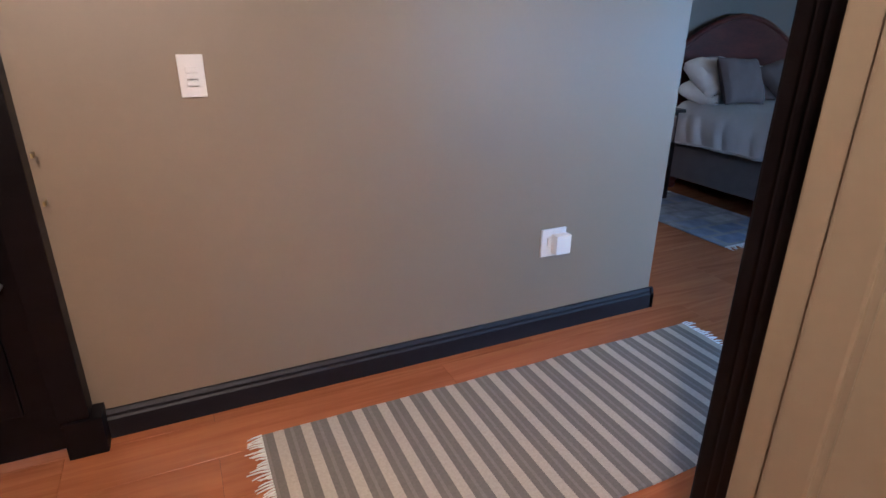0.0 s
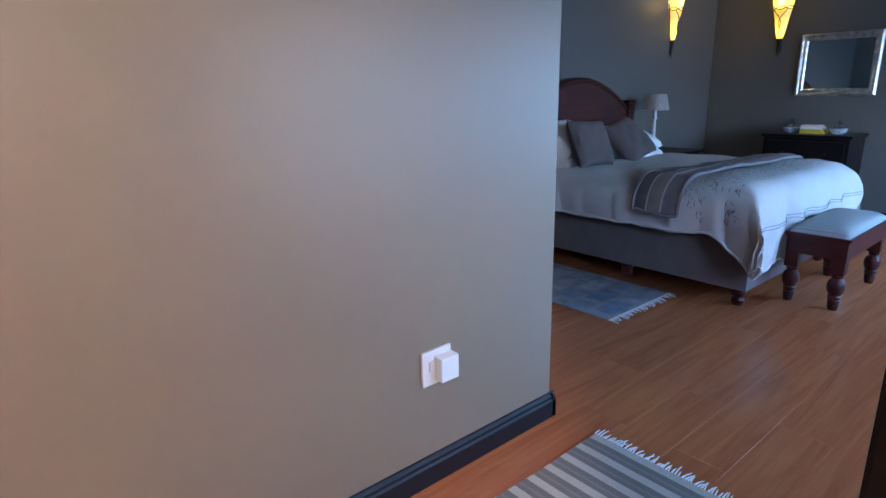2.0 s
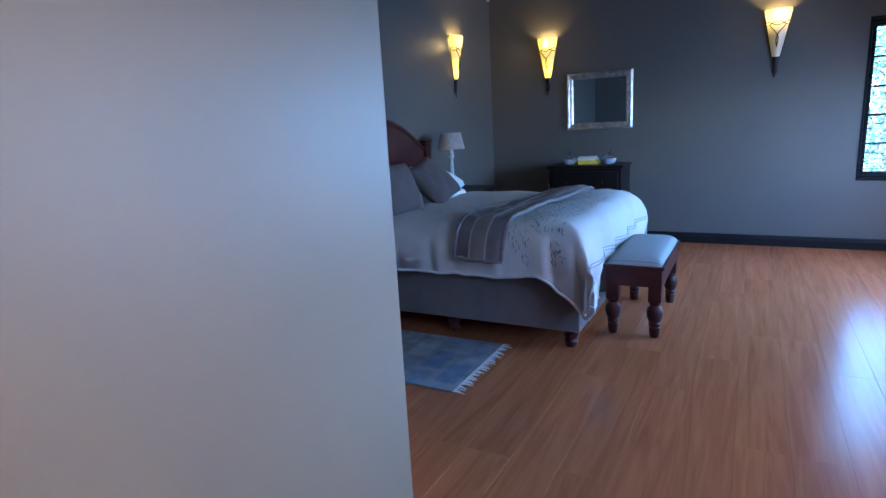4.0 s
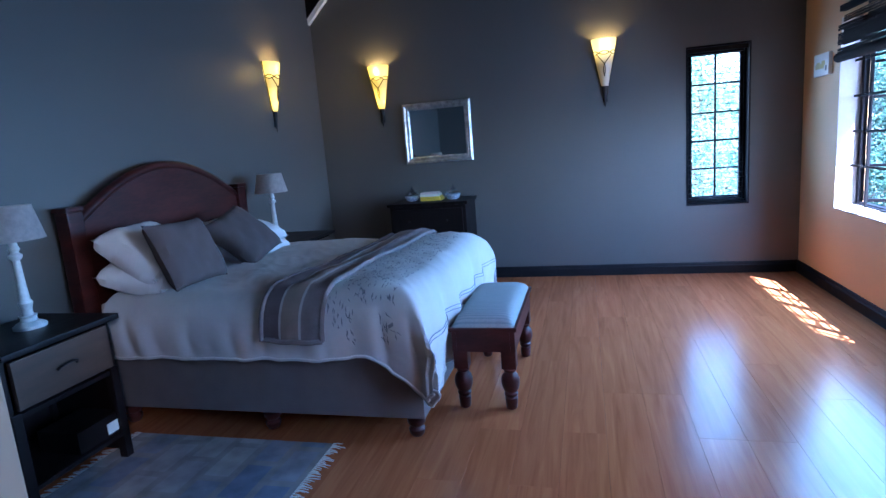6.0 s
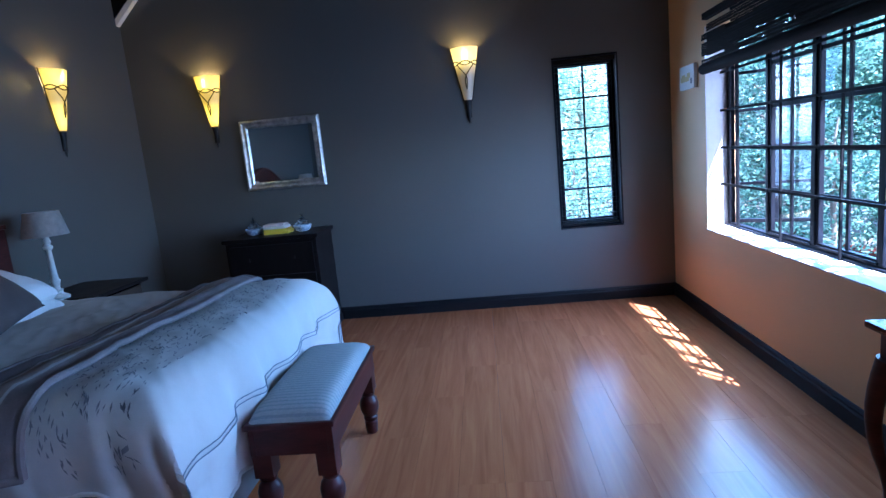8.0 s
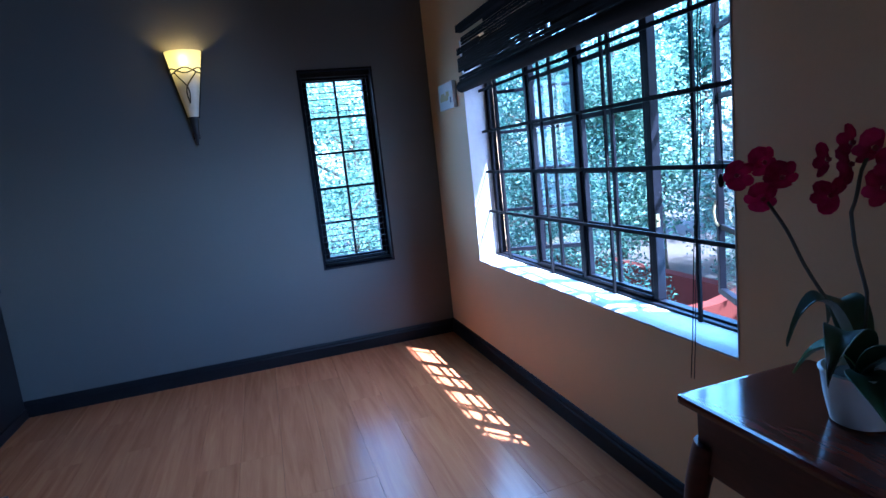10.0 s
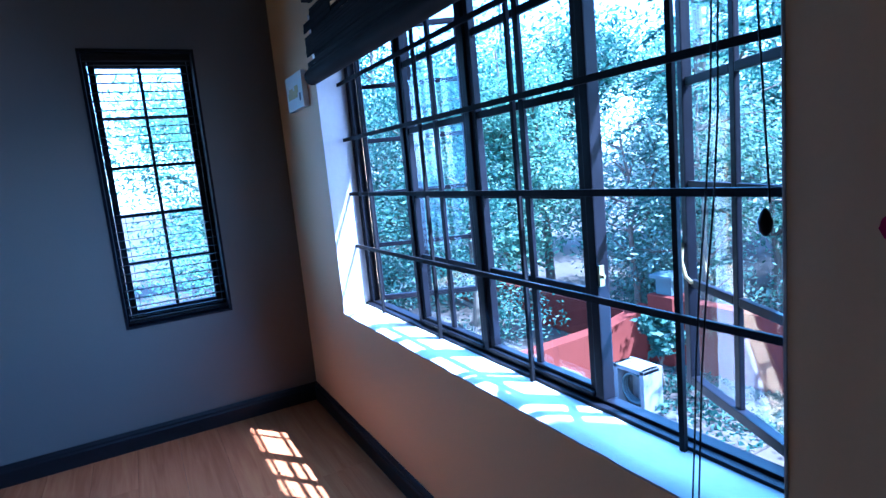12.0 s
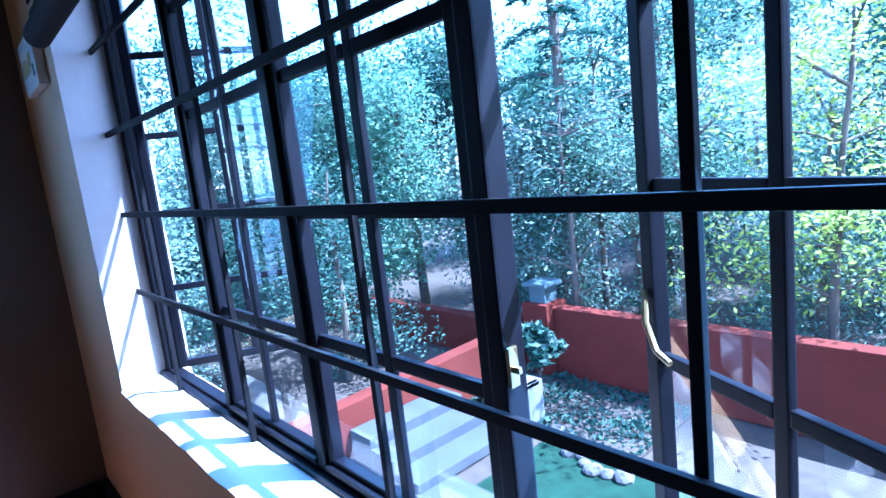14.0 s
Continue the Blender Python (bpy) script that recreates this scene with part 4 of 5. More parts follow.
def build_chest():
    x0, x1, y0, y1 = 8.12, 8.58, 2.84, 3.56
    c = thing("chest_of_drawers", (8.35, 3.2, 0), "near-black wooden chest of drawers under the mirror", "chest of drawers")
    part("top", boxes(((x0 - 0.02, y0 - 0.02, 0.80), (x1, y1 + 0.02, 0.83)), bevel=0.006), M["darkwood"], c)
    part("body", boxes(((x0, y0, 0.06), (x1, y1, 0.80)), bevel=0.004), M["darkwood"], c)
    part("plinth", boxes(((x0 - 0.01, y0 - 0.01, 0), (x1, y1 + 0.01, 0.06)), bevel=0.004), M["darkwood"], c)
    for z0, z1 in ((0.09, 0.30), (0.32, 0.53), (0.55, 0.77)):
        d = part("drawer", boxes(((x0 - 0.014, y0 + 0.03, z0), (x0 + 0.002, y1 - 0.03, z1)), bevel=0.004), M["darkwood"], c)
        for y in (y0 + 0.18, y1 - 0.18):
            part("knob", tube(bmesh.new(), [(x0 - 0.013, y, (z0 + z1) / 2), (x0 - 0.03, y, (z0 + z1) / 2)], 0.011, 10), M["iron"], d)
    z = 0.83
    for y, lab in ((3.40, "small glass jar in a pale dish on the chest"), (3.00, "larger glass jar in a pale dish on the chest")):
        j = thing("glass_jar", (8.34, y, z), lab, "jar", "jars on the chest")
        part("dish", lathe(bmesh.new(), [(0.035, 0.0), (0.055, 0.01), (0.072, 0.045), (0.070, 0.052), (0.05, 0.02), (0.01, 0.012)], (8.34, y, z), 20), M["dish"], j, "pale blue patterned dish", smooth=True)
        part("glass_body", lathe(bmesh.new(), [(0.035, 0.02), (0.056, 0.05), (0.056, 0.075), (0.030, 0.095), (0.026, 0.10)], (8.34, y, z), 18), M["jar"], j, smooth=True)
        part("lid", lathe(bmesh.new(), [(0.024, 0.10), (0.018, 0.112), (0.008, 0.118), (0.014, 0.13), (0.004, 0.14)], (8.34, y, z), 16), M["jar"], j, smooth=True)
    for k, (a, b, h, m, lab) in enumerate(((0.20, 0.15, 0.022, "yellow", "yellow-covered book at the bottom of the pile"), (0.19, 0.14, 0.016, "yellow", "thin yellow book in the pile"), (0.18, 0.14, 0.020, "paper", "white book near the top of the pile"), (0.165, 0.13, 0.016, "petalbook", "thin pinkish-white book on top of the pile"))):
        bk = thing("book", (8.34, 3.20, z), lab, "book", "books on the chest")
        bb = boxes(((8.34 - b / 2, 3.20 - a / 2 + 0.006 * k, z), (8.34 + b / 2, 3.20 + a / 2 + 0.006 * k, z + h)), bevel=0.002)
        part("cover", bb, M[m], bk)
        z += h + 0.001


def build_mirror():
    y0, y1, z0, z1 = 2.825, 3.50, 1.175, 1.752
    m = thing("wall_mirror", (8.59, (y0 + y1) / 2, z0), "rectangular wall mirror in a distressed silver frame above the chest", "mirror")
    bm = bmesh.new()
    steps = [(0.0, 0.0), (0.0, 0.022), (0.016, 0.032), (0.034, 0.020), (0.052, 0.024), (0.066, 0.010), (0.066, 0.0)]
    loops = []
    for d, h in steps:
        x = 8.598 - h
        loops.append([bm.verts.new(p) for p in ((x, y0 + d, z0 + d), (x, y1 - d, z0 + d), (x, y1 - d, z1 - d), (x, y0 + d, z1 - d))])
    for p, q in zip(loops, loops[1:]):
        for k in range(4):
            bm.faces.new((p[k], p[(k + 1) % 4], q[(k + 1) % 4], q[k]))
    bmesh.ops.subdivide_edges(bm, edges=bm.edges[:], cuts=3)
    part("frame", bm, M["silver"], m)
    part("mirror_glass", boxes(((8.588, y0 + 0.06, z0 + 0.06), (8.592, y1 - 0.06, z1 - 0.06))), M["mirror"], m, "clear mirror glass")


def build_sconce(x, y, toward, label, mat="glow"):
    """A half-cone wall lamp with twisted iron wire; toward: the way it stands out from its wall."""
    s = thing("wall_sconce", (x, y, 1.58), label, "wall lamp", "sconces on the bedroom walls")
    t = Vector((*toward, 0))
    side = Vector((-t.y, t.x, 0))

    def at(ang, r, z, out=0.0):
        return Vector((x, y, z)) + side * math.cos(ang) * (r + out) + t * (math.sin(ang) * (r + out) * 0.8 + 0.004)
    def rad(z):
        return 0.030 + (z - 1.73) / 0.41 * 0.080
    def shade(z0, z1):
        return sheet(lambda u, v: at(math.pi * u, rad(z0 + (z1 - z0) * v), z0 + (z1 - z0) * v), 16, 6, 0.003)
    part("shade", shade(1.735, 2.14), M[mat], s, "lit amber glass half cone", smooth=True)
    bm = sheet(lambda u, v: at(math.pi * u, 0.003 + 0.027 * v, 1.56 + 0.18 * v), 12, 3, 0.002)
    part("tip", bm, M["iron"], s, smooth=True)
    part("back_plate", boxes(((x - abs(side.x) * 0.02 - abs(t.x) * 0.004, y - abs(side.y) * 0.02 - abs(t.y) * 0.004, 1.6), (x + abs(side.x) * 0.02 + abs(t.x) * 0.004, y + abs(side.y) * 0.02 + abs(t.y) * 0.004, 2.12))), M["iron"], s)
    for sgn in (0, math.pi):
        part("edge_wire", tube(bmesh.new(), [at(sgn, rad(z), z, 0.003) for z in (1.73, 1.85, 2.0, 2.145)], 0.005, 6), M["iron"], s)
    for ph in (0, math.pi):
        pts = [at(math.pi * k / 24, rad(2.02), 2.02 + 0.016 * math.sin(k / 24 * 3 * math.pi + ph), 0.006) for k in range(25)]
        part("wire_scroll", tube(bmesh.new(), pts, 0.0045, 6), M["iron"], s)
        pts = [at(math.pi / 2 + (0.75 * (1 - k / 16) ** 1.2) * math.cos(ph) * math.cos(k / 16 * 3.4), rad(2.01 - 0.19 * k / 16), 2.01 - 0.19 * k / 16, 0.006) for k in range(17)]
        part("wire_scroll", tube(bmesh.new(), pts, 0.004, 6), M["iron"], s)


def build_table():
    x0, x1, y0, y1, h = 4.50, 5.595, 0.035, 0.43, 0.735
    t = thing("side_table", ((x0 + x1) / 2, (y0 + y1) / 2, 0), "polished reddish wooden side table with curved legs under the wall", "table")
    part("tabletop", boxes(((x0, y0, h - 0.022), (x1, y1, h)), bevel=0.009), M["mahogany_top"], t, "glossy reddish-brown tabletop")
    part("apron", boxes(((x0 + 0.03, y0 + 0.03, h - 0.175), (x1 - 0.03, y0 + 0.05, h - 0.022)), ((x0 + 0.03, y1 - 0.05, h - 0.175), (x1 - 0.03, y1 - 0.03, h - 0.022)), ((x0 + 0.03, y0 + 0.05, h - 0.175), (x0 + 0.05, y1 - 0.05, h - 0.022)), ((x1 - 0.05, y0 + 0.05, h - 0.175), (x1 - 0.03, y1 - 0.05, h - 0.022)), bevel=0.002), M["mahogany"], t)
    part("drawer", boxes(((4.70, y1 - 0.031, h - 0.13), (5.05, y1 - 0.020, h - 0.04)), bevel=0.003), M["mahogany"], t)
    part("drawer_knob", tube(bmesh.new(), [(4.875, y1 - 0.02, h - 0.085), (4.875, y1 + 0.005, h - 0.085)], 0.010, 10), M["brass"], t)
    for x, sx in ((x0 + 0.045, -1), (x1 - 0.045, 1)):
        for y, sy in ((y0 + 0.045, -1), (y1 - 0.045, 1)):
            pts, rr = [], []
            for k in range(13):
                f = k / 12
                z = 0.62 * (1 - f)
                bow = 0.030 * math.sin(math.pi * min(1, f * 1.6)) * (1 if f < 0.62 else 0) - 0.012 * math.sin(math.pi * max(0, f - 0.45) / 0.55) + 0.012 * max(0, f - 0.9) * 10
                pts.append((x + sx * bow, y + sy * bow * (0.6 if sy > 0 else 0.2), z + 0.003))
                rr.append(0.032 - 0.021 * min(1, f * 1.25) + (0.010 if f > 0.93 else 0))
            part("leg", tube(bmesh.new(), pts, rr, 12), M["mahogany"], t, "curved cabriole leg", smooth=True)
    # orchid
    px, py = 5.325, 0.225
    o = thing("potted_orchid", (px, py, h), "magenta orchid in a white pot on the side table", "orchid")
    part("pot", lathe(bmesh.new(), [(0.045, 0), (0.052, 0.004), (0.062, 0.05), (0.068, 0.10), (0.072, 0.105), (0.066, 0.108), (0.058, 0.09), (0.02, 0.085)], (px, py, h), 28), M["potwhite"], o, "white glazed pot", smooth=True)
    part("compost", lathe(bmesh.new(), [(0.058, 0.085), (0.05, 0.094), (0.01, 0.098)], (px, py, h), 20), M["soil"], o)
    rng = random.Random(3)
    for k, (ang, ln, up, wd) in enumerate(((35, 0.11, 0.10, 0.032), (60, 0.13, 0.26, 0.036), (330, 0.15, 0.22, 0.036), (200, 0.17, 0.12, 0.036), (110, 0.17, 0.20, 0.038), (165, 0.20, 0.16, 0.036), (140, 0.18, 0.04, 0.040))):
        ca, sa = math.cos(radians(ang)), math.sin(radians(ang))
        def lf(u, v, ca=ca, sa=sa, ln=ln, up=up, wd=wd):
            w = wd * max(0.0, math.sin(math.pi * min(1, 0.08 + 0.92 * u) ** 0.75)) * (2 * v - 1)
            r = ln * u
            z = h + 0.09 + up * 1.6 * u * (1.3 - u) - 0.06 * u * u + abs(2 * v - 1) * 0.012
            return Vector((px + ca * r - sa * w, py + sa * r + ca * w, z))
        part("leaf", sheet(lf, 12, 4, 0.002), M["leafback"] if k == 0 else M["leaf"], o, "broad strap leaf", smooth=True)
    stems = (((0, 0, 0.09), (0.07, 0.0, 0.22), (0.14, 0.01, 0.34), (0.21, 0.01, 0.44)), ((0, -0.01, 0.09), (0.01, -0.02, 0.25), (0.04, -0.02, 0.40), (0.01, -0.02, 0.50)))
    heads = (((0.20, 0.02, 0.425), (0.255, 0.03, 0.475), (0.17, 0.0, 0.47), (0.225, -0.01, 0.50)), ((0.075, -0.01, 0.43), (0.05, -0.02, 0.46), (-0.03, 0.0, 0.45), (0.0, -0.02, 0.52), (0.05, -0.03, 0.53), (0.09, -0.02, 0.50), (-0.05, -0.01, 0.49), (0.03, 0.0, 0.49)))
    for st, hd in zip(stems, heads):
        pts = [Vector((px, py, h)) + Vector(p) for p in st]
        fine = []
        for i in range(len(pts) - 1):
            for q in range(5):
                fine.append(pts[i].lerp(pts[i + 1], q / 5) + Vector((0.003 * math.sin(i * 5 + q), 0, 0)))
        fine.append(pts[-1])
        part("stem", tube(bmesh.new(), fine, 0.0035, 6), M["stem"], o, smooth=True)
        for hp in hd:
            c = Vector((px, py, h)) + Vector(hp)
            bm = bmesh.new()
            facing = pose(0, 0, 0, rng.uniform(-25, 25), rng.uniform(-20, 20), rng.uniform(20, 120))
            for q in range(5):
                ang = q * 72 + 18
                R = facing @ pose(0, 0, 0, 0, ang, 0)
                ring = []
                wid = 0.023 if q in (0, 2) else 0.014
                for (a, r, dep) in ((0, 0.002, 0), (wid * 0.7, 0.011, 0.003), (wid, 0.022, -0.003), (wid * 0.6, 0.032, -0.008), (0, 0.035, -0.010), (-wid * 0.6, 0.032, -0.008), (-wid, 0.022, -0.003), (-wid * 0.7, 0.011, 0.003)):
                    ring.append(bm.verts.new(c + R @ Vector((a, dep, r))))
                bm.faces.new(ring)
            bmesh.ops.solidify(bm, geom=bm.faces[:], thickness=0.001)
            fl = part("flower", bm, M["petal"], o, "magenta orchid flower")
            bm = bmesh.new()
            bmesh.ops.create_icosphere(bm, subdivisions=1, radius=0.006)
            bmesh.ops.translate(bm, verts=bm.verts, vec=c + facing.to_3x3() @ Vector((0, 0.006, 0)))
            part("lip", bm, M["petal_dark"], fl, "dark red flower centre")


def build_small():
    # light switch
    s = thing("light_switch", (1.81, YA, 1.06), "white plastic light switch plate on the corridor wall", "light switch")
    part("plate", boxes(((1.776, YA - 0.008, 1.062), (1.845, YA + 0.0, 1.178)), bevel=0.003), M["plastic"], s)
    for k in range(3):
        part("rocker", boxes(((1.795, YA - 0.017, 1.094 + k * 0.019), (1.826, YA - 0.007, 1.108 + k * 0.019)), bevel=0.0015), M["plastic"], s)
    s = thing("wall_socket", (3.11, YA, 0.42), "white plastic wall socket with a square adaptor plugged in", "socket")
    part("plate", boxes(((3.046, YA - 0.010, 0.362), (3.165, YA, 0.482)), bevel=0.003), M["plastic"], s)
    part("switch", boxes(((3.072, YA - 0.015, 0.412), (3.086, YA - 0.009, 0.445)), bevel=0.001), M["plastic"], s)
    part("adaptor", boxes(((3.094, YA - 0.048, 0.378), (3.166, YA - 0.010, 0.460)), bevel=0.004), M["plastic"], s)
    s = thing("wall_socket", (8.595, 3.70, 0.55), "small white wall socket beside the chest", "socket")
    part("plate", boxes(((8.588, 3.66, 0.50), (8.599, 3.72, 0.60)), bevel=0.002), M["plastic"], s)
    # little picture on the window wall
    p = thing("small_picture", (8.13, 0.0, 1.63), "small white unframed picture with yellow marks beside the window", "picture")
    part("board", boxes(((8.03, 0.002, 1.622), (8.31, 0.028, 1.785)), bevel=0.002), M["paper"], p)
    for a, b, c, d in ((8.12, 8.28, 1.675, 1.71), (8.10, 8.16, 1.695, 1.73), (8.19, 8.26, 1.71, 1.725)):
        part("mark", boxes(((a, 0.027, c), (b, 0.0295, d))), M["mark"], p, "pale yellow printed mark")
    part("mark", boxes(((8.065, 0.027, 1.655), (8.09, 0.0295, 1.69))), M["print"], p, "grey printed mark")
    # box on the nightstand's shelf
    b = thing("storage_box", (5.05, 4.02, 0.14), "small dark box with a white label on the nightstand shelf", "box")
    part("body", boxes(((4.92, 3.93, 0.141), (5.16, 4.15, 0.24)), bevel=0.004), M["darkwood"], b)
    part("paper_label", boxes(((5.07, 3.926, 0.155), (5.14, 3.9295, 0.205))), M["paper"], b, "white label")


def fringe(rug, xs, ys, out, mat, seed):
    """Loose knotted threads along one end of a rug."""
    rng = random.Random(seed)
    bm = bmesh.new()
    n = len(xs)
    for x, y in zip(xs, ys):
        l = rng.uniform(0.035, 0.06)
        dx, dy = out[0] * l + rng.uniform(-0.012, 0.012), out[1] * l + rng.uniform(-0.012, 0.012)
        tube(bm, [(x, y, 0.008), (x + dx * 0.5 + rng.uniform(-0.004, 0.004), y + dy * 0.5, 0.009), (x + dx, y + dy, 0.004)], [0.0035, 0.0025, 0.0015], 4)
    part("fringe", bm, mat, rug, "cream knotted fringe", kind="stuff")


def build_rugs():
    r = thing("striped_rug", (2.78, 1.985, 0), "grey and cream striped cotton runner with fringed ends on the floor", "rug")
    x0, x1, y0, y1 = 1.855, 3.705, 1.66, 2.345

    def top(u, v):
        x, y = x0 + (x1 - x0) * u, y0 + (y1 - y0) * v
        return Vector((x + 0.004 * noise.noise(Vector((0, y * 5, 1))), y + 0.008 * noise.noise(Vector((x * 4, 0, 3))), 0.010 + 0.0015 * noise.noise(Vector((x * 6, y * 6, 0)))))
    part("woven_cloth", sheet(top, 60, 20, 0.007), M["rug"], r, smooth=True)
    ys = [y0 + (y1 - y0) * k / 60 for k in range(61)]
    fringe(r, [x0] * 61, ys, (-1, 0), M["paper"], 1)
    fringe(r, [x1] * 61, ys, (1, 0), M["paper"], 2)
    r = thing("bedside_rug", (5.02, 3.45, 0), "faded blue and grey patchwork rug with a fringe beside the bed", "rug")
    X0, X1, Y0, Y1 = 4.70, 5.35, 2.96, 4.03
    part("woven_cloth", sheet(lambda u, v: Vector((X0 + (X1 - X0) * u, Y0 + (Y1 - Y0) * v, 0.010 + 0.001 * noise.noise(Vector((u * 5, v * 8, 0))))), 20, 30, 0.007), M["patchrug"], r, smooth=True)
    xs = [X0 + (X1 - X0) * k / 54 for k in range(55)]
    fringe(r, xs, [Y0] * 55, (0, -1), M["paper"], 3)
    fringe(r, xs, [Y1] * 55, (0, 1), M["paper"], 4)


# ---- the garden ----
G = -2.2


def tree(name, x, y, height, spread, mat, label, seed, leaves=5000, crown_low=0.25, size=0.09, trunk=0.12, z=G):
    rng = random.Random(seed)
    t = thing(name, (x, y, z), label, "tree")
    lean = rng.uniform(-0.06, 0.06)
    tops = []
    bm = bmesh.new()
    pts = [Vector((x + lean * height * (k / 8) ** 1.5 + rng.uniform(-0.03, 0.03) * k / 4, y + rng.uniform(-0.04, 0.04) * k / 4, z + height * 0.9 * k / 8)) for k in range(9)]
    tube(bm, pts, [trunk * (1 - 0.10 * k) for k in range(9)], 10)
    clumps = []
    for k in range(14):
        f = rng.uniform(crown_low, 0.95)
        base = pts[int(f * 8)]
        ang = rng.uniform(0, 2 * math.pi)
        rr = spread * rng.uniform(0.35, 1.0) * (1 - 0.45 * abs(f - 0.55))
        tip = base + Vector((rr * math.cos(ang), rr * math.sin(ang), rng.uniform(0.05, 0.35) * spread))
        mid = base.lerp(tip, 0.5) + Vector((0, 0, rng.uniform(0.0, 0.15) * spread))
        tube(bm, [base, mid, tip], [trunk * 0.35, trunk * 0.2, trunk * 0.06], 6)
        clumps += [(tip, 0.42 * spread), (mid, 0.32 * spread)]
    clumps.append((pts[-1], 0.4 * spread))
    part("trunk", bm, M["bark"], t, "rough brown trunk and limbs")
    verts, faces = [], []
    for k in range(leaves):
        c, r = clumps[rng.randrange(len(clumps))]
        d = Vector((rng.gauss(0, 1), rng.gauss(0, 1), rng.gauss(0, 0.8))).normalized() * r * rng.random() ** 0.45
        p = c + d
        s = size * rng.uniform(0.6, 1.25)
        a = Vector((rng.gauss(0, 1), rng.gauss(0, 1), rng.gauss(0, 0.6))).normalized()
        b = a.orthogonal().normalized()
        i = len(verts)
        verts += [p - a * s, p - b * s * 0.42, p + a * s, p + b * s * 0.42]
        faces.append((i, i + 1, i + 2, i + 3))
    me = bpy.data.meshes.new("crown")
    o = Vector((x, y, z))
    me.from_pydata([v - o for v in verts], [], faces)
    me.materials.append(mat)
    ob = new("crown", me)
    ob.parent = t
    tagged(ob, "dense crown of small leaves", kind="stuff")
    return t


def build_garden():
    structure("ground", boxes(((-60, -120, G - 0.4), (120, 90, G - 0.02))), M["soil"], "leaf-strewn ground")
    bm = boxes(((7.2, -4.6, G - 0.1), (10.1, -1.0, G)))
    structure("lawn", bm, M["grass"], "mown green lawn")
    structure("terrace", boxes(((9.2, -3.4, G - 0.05), (13.0, 0.6, G + 0.02)), bevel=0.01), M["stone"], "pale grey paved terrace")
    # steps
    st = thing("garden_steps", (11.2, -4.0, G), "grey stone steps beside the red wall", "steps")
    for k in range(3):
        part("step", boxes(((10.42 + 0.42 * k, -4.4, G), (10.84 + 0.42 * k, -2.9, G + 0.13 * (k + 1))), bevel=0.015), M["stone"], st)
    # red garden walls
    bm = boxes(((3.0, -6.6, G), (11.17, -6.35, G + 1.08)), bevel=0.02)
    structure("garden_wall", bm, M["redwall"], "terracotta painted garden wall")
    bm = bmesh.new()
    prism(bm, [(11.67, G), (19, G), (19, G + 0.7), (11.67, G + 0.7)], -6.6, -6.35, 1)
    structure("garden_wall_low", bm, M["redwall"], "lower terracotta garden wall")
    bm = bmesh.new()
    prism(bm, [(-6.34, G), (-6.34, G + 0.92), (-5.4, G + 0.74), (-1.0, G + 0.62), (-1.0, G)], 11.7, 11.95, 0)
    structure("ramp_wall", bm, M["redwall"], "sloping terracotta wall beside the steps")
    p = thing("gate_pillar", (11.42, -6.45, G), "terracotta pillar with a flat cap", "pillar")
    part("shaft", boxes(((11.18, -6.7, G), (11.66, -6.2, G + 1.14)), bevel=0.015), M["redwall"], p)
    l = thing("pillar_lantern", (11.42, -6.45, G + 1.14), "blue-grey box lantern on the red pillar", "lantern")
    part("housing", boxes(((11.27, -6.60, G + 1.14), (11.57, -6.30, G + 1.40)), bevel=0.01), M["lantern"], l)
    part("cap", boxes(((11.20, -6.67, G + 1.40), (11.64, -6.23, G + 1.46)), bevel=0.01), M["lantern"], l)
    b = thing("hose_box", (10.6, -4.75, G), "pale box surround holding a dark coiled hose", "hose box")
    part("surround", boxes(((10.34, -4.95, G), (10.86, -4.88, G + 0.62)), ((10.34, -4.9, G), (10.41, -4.6, G + 0.62)), ((10.79, -4.9, G), (10.86, -4.6, G + 0.62)), ((10.34, -4.9, G + 0.56), (10.86, -4.6, G + 0.62)), bevel=0.01), M["boxgrey"], b)
    bm = bmesh.new()
    for k in range(3):
        pts = [(10.60 + 0.2 * math.cos(a * math.pi / 12), -4.78 + 0.04 * k, G + 0.3 + 0.2 * math.sin(a * math.pi / 12)) for a in range(25)]
        tube(bm, pts, 0.02, 6)
    part("hose", bm, M["lantern"], b, "coiled dark hose", smooth=True)
    # bed of low plants and rocks
    structure("flower_bed", boxes(((9.0, -6.35, G - 0.02), (11.6, -4.7, G + 0.03)), bevel=0.02), M["soil"], "dark planted bed")
    rng = random.Random(8)
    for k in range(16):
        a = k / 15
        x, y = 11.2 - 2.3 * a + rng.uniform(-0.06, 0.06), -4.62 - 0.25 * math.sin(a * 5) + rng.uniform(-0.08, 0.08)
        r = rng.uniform(0.06, 0.13)
        bm = bmesh.new()
        bmesh.ops.create_icosphere(bm, subdivisions=2, radius=r)
        for v in bm.verts:
            v.co *= 1 + 0.35 * noise.noise(v.co * 6 + Vector((k, 0, 0)))
            v.co.z *= 0.6
            v.co += Vector((x, y, G + r * 0.25))
        rk = tagged(part("rock", bm, M["rock"]), "pale garden rock edging the planted bed", "rock", "rocks round the bed")
    verts, faces = [], []
    for k in range(2200):
        x, y = rng.uniform(9.0, 11.6), rng.uniform(-6.3, -4.75)
        s = rng.uniform(0.03, 0.07)
        a = Vector((rng.gauss(0, 1), rng.gauss(0, 1), rng.gauss(0, 0.8))).normalized()
        b = a.orthogonal().normalized()
        p = Vector((x, y, G + 0.02 + 0.11 * rng.random() * max(0, 0.4 + noise.noise(Vector((x * 2, y * 2, 0))))))
        i = len(verts)
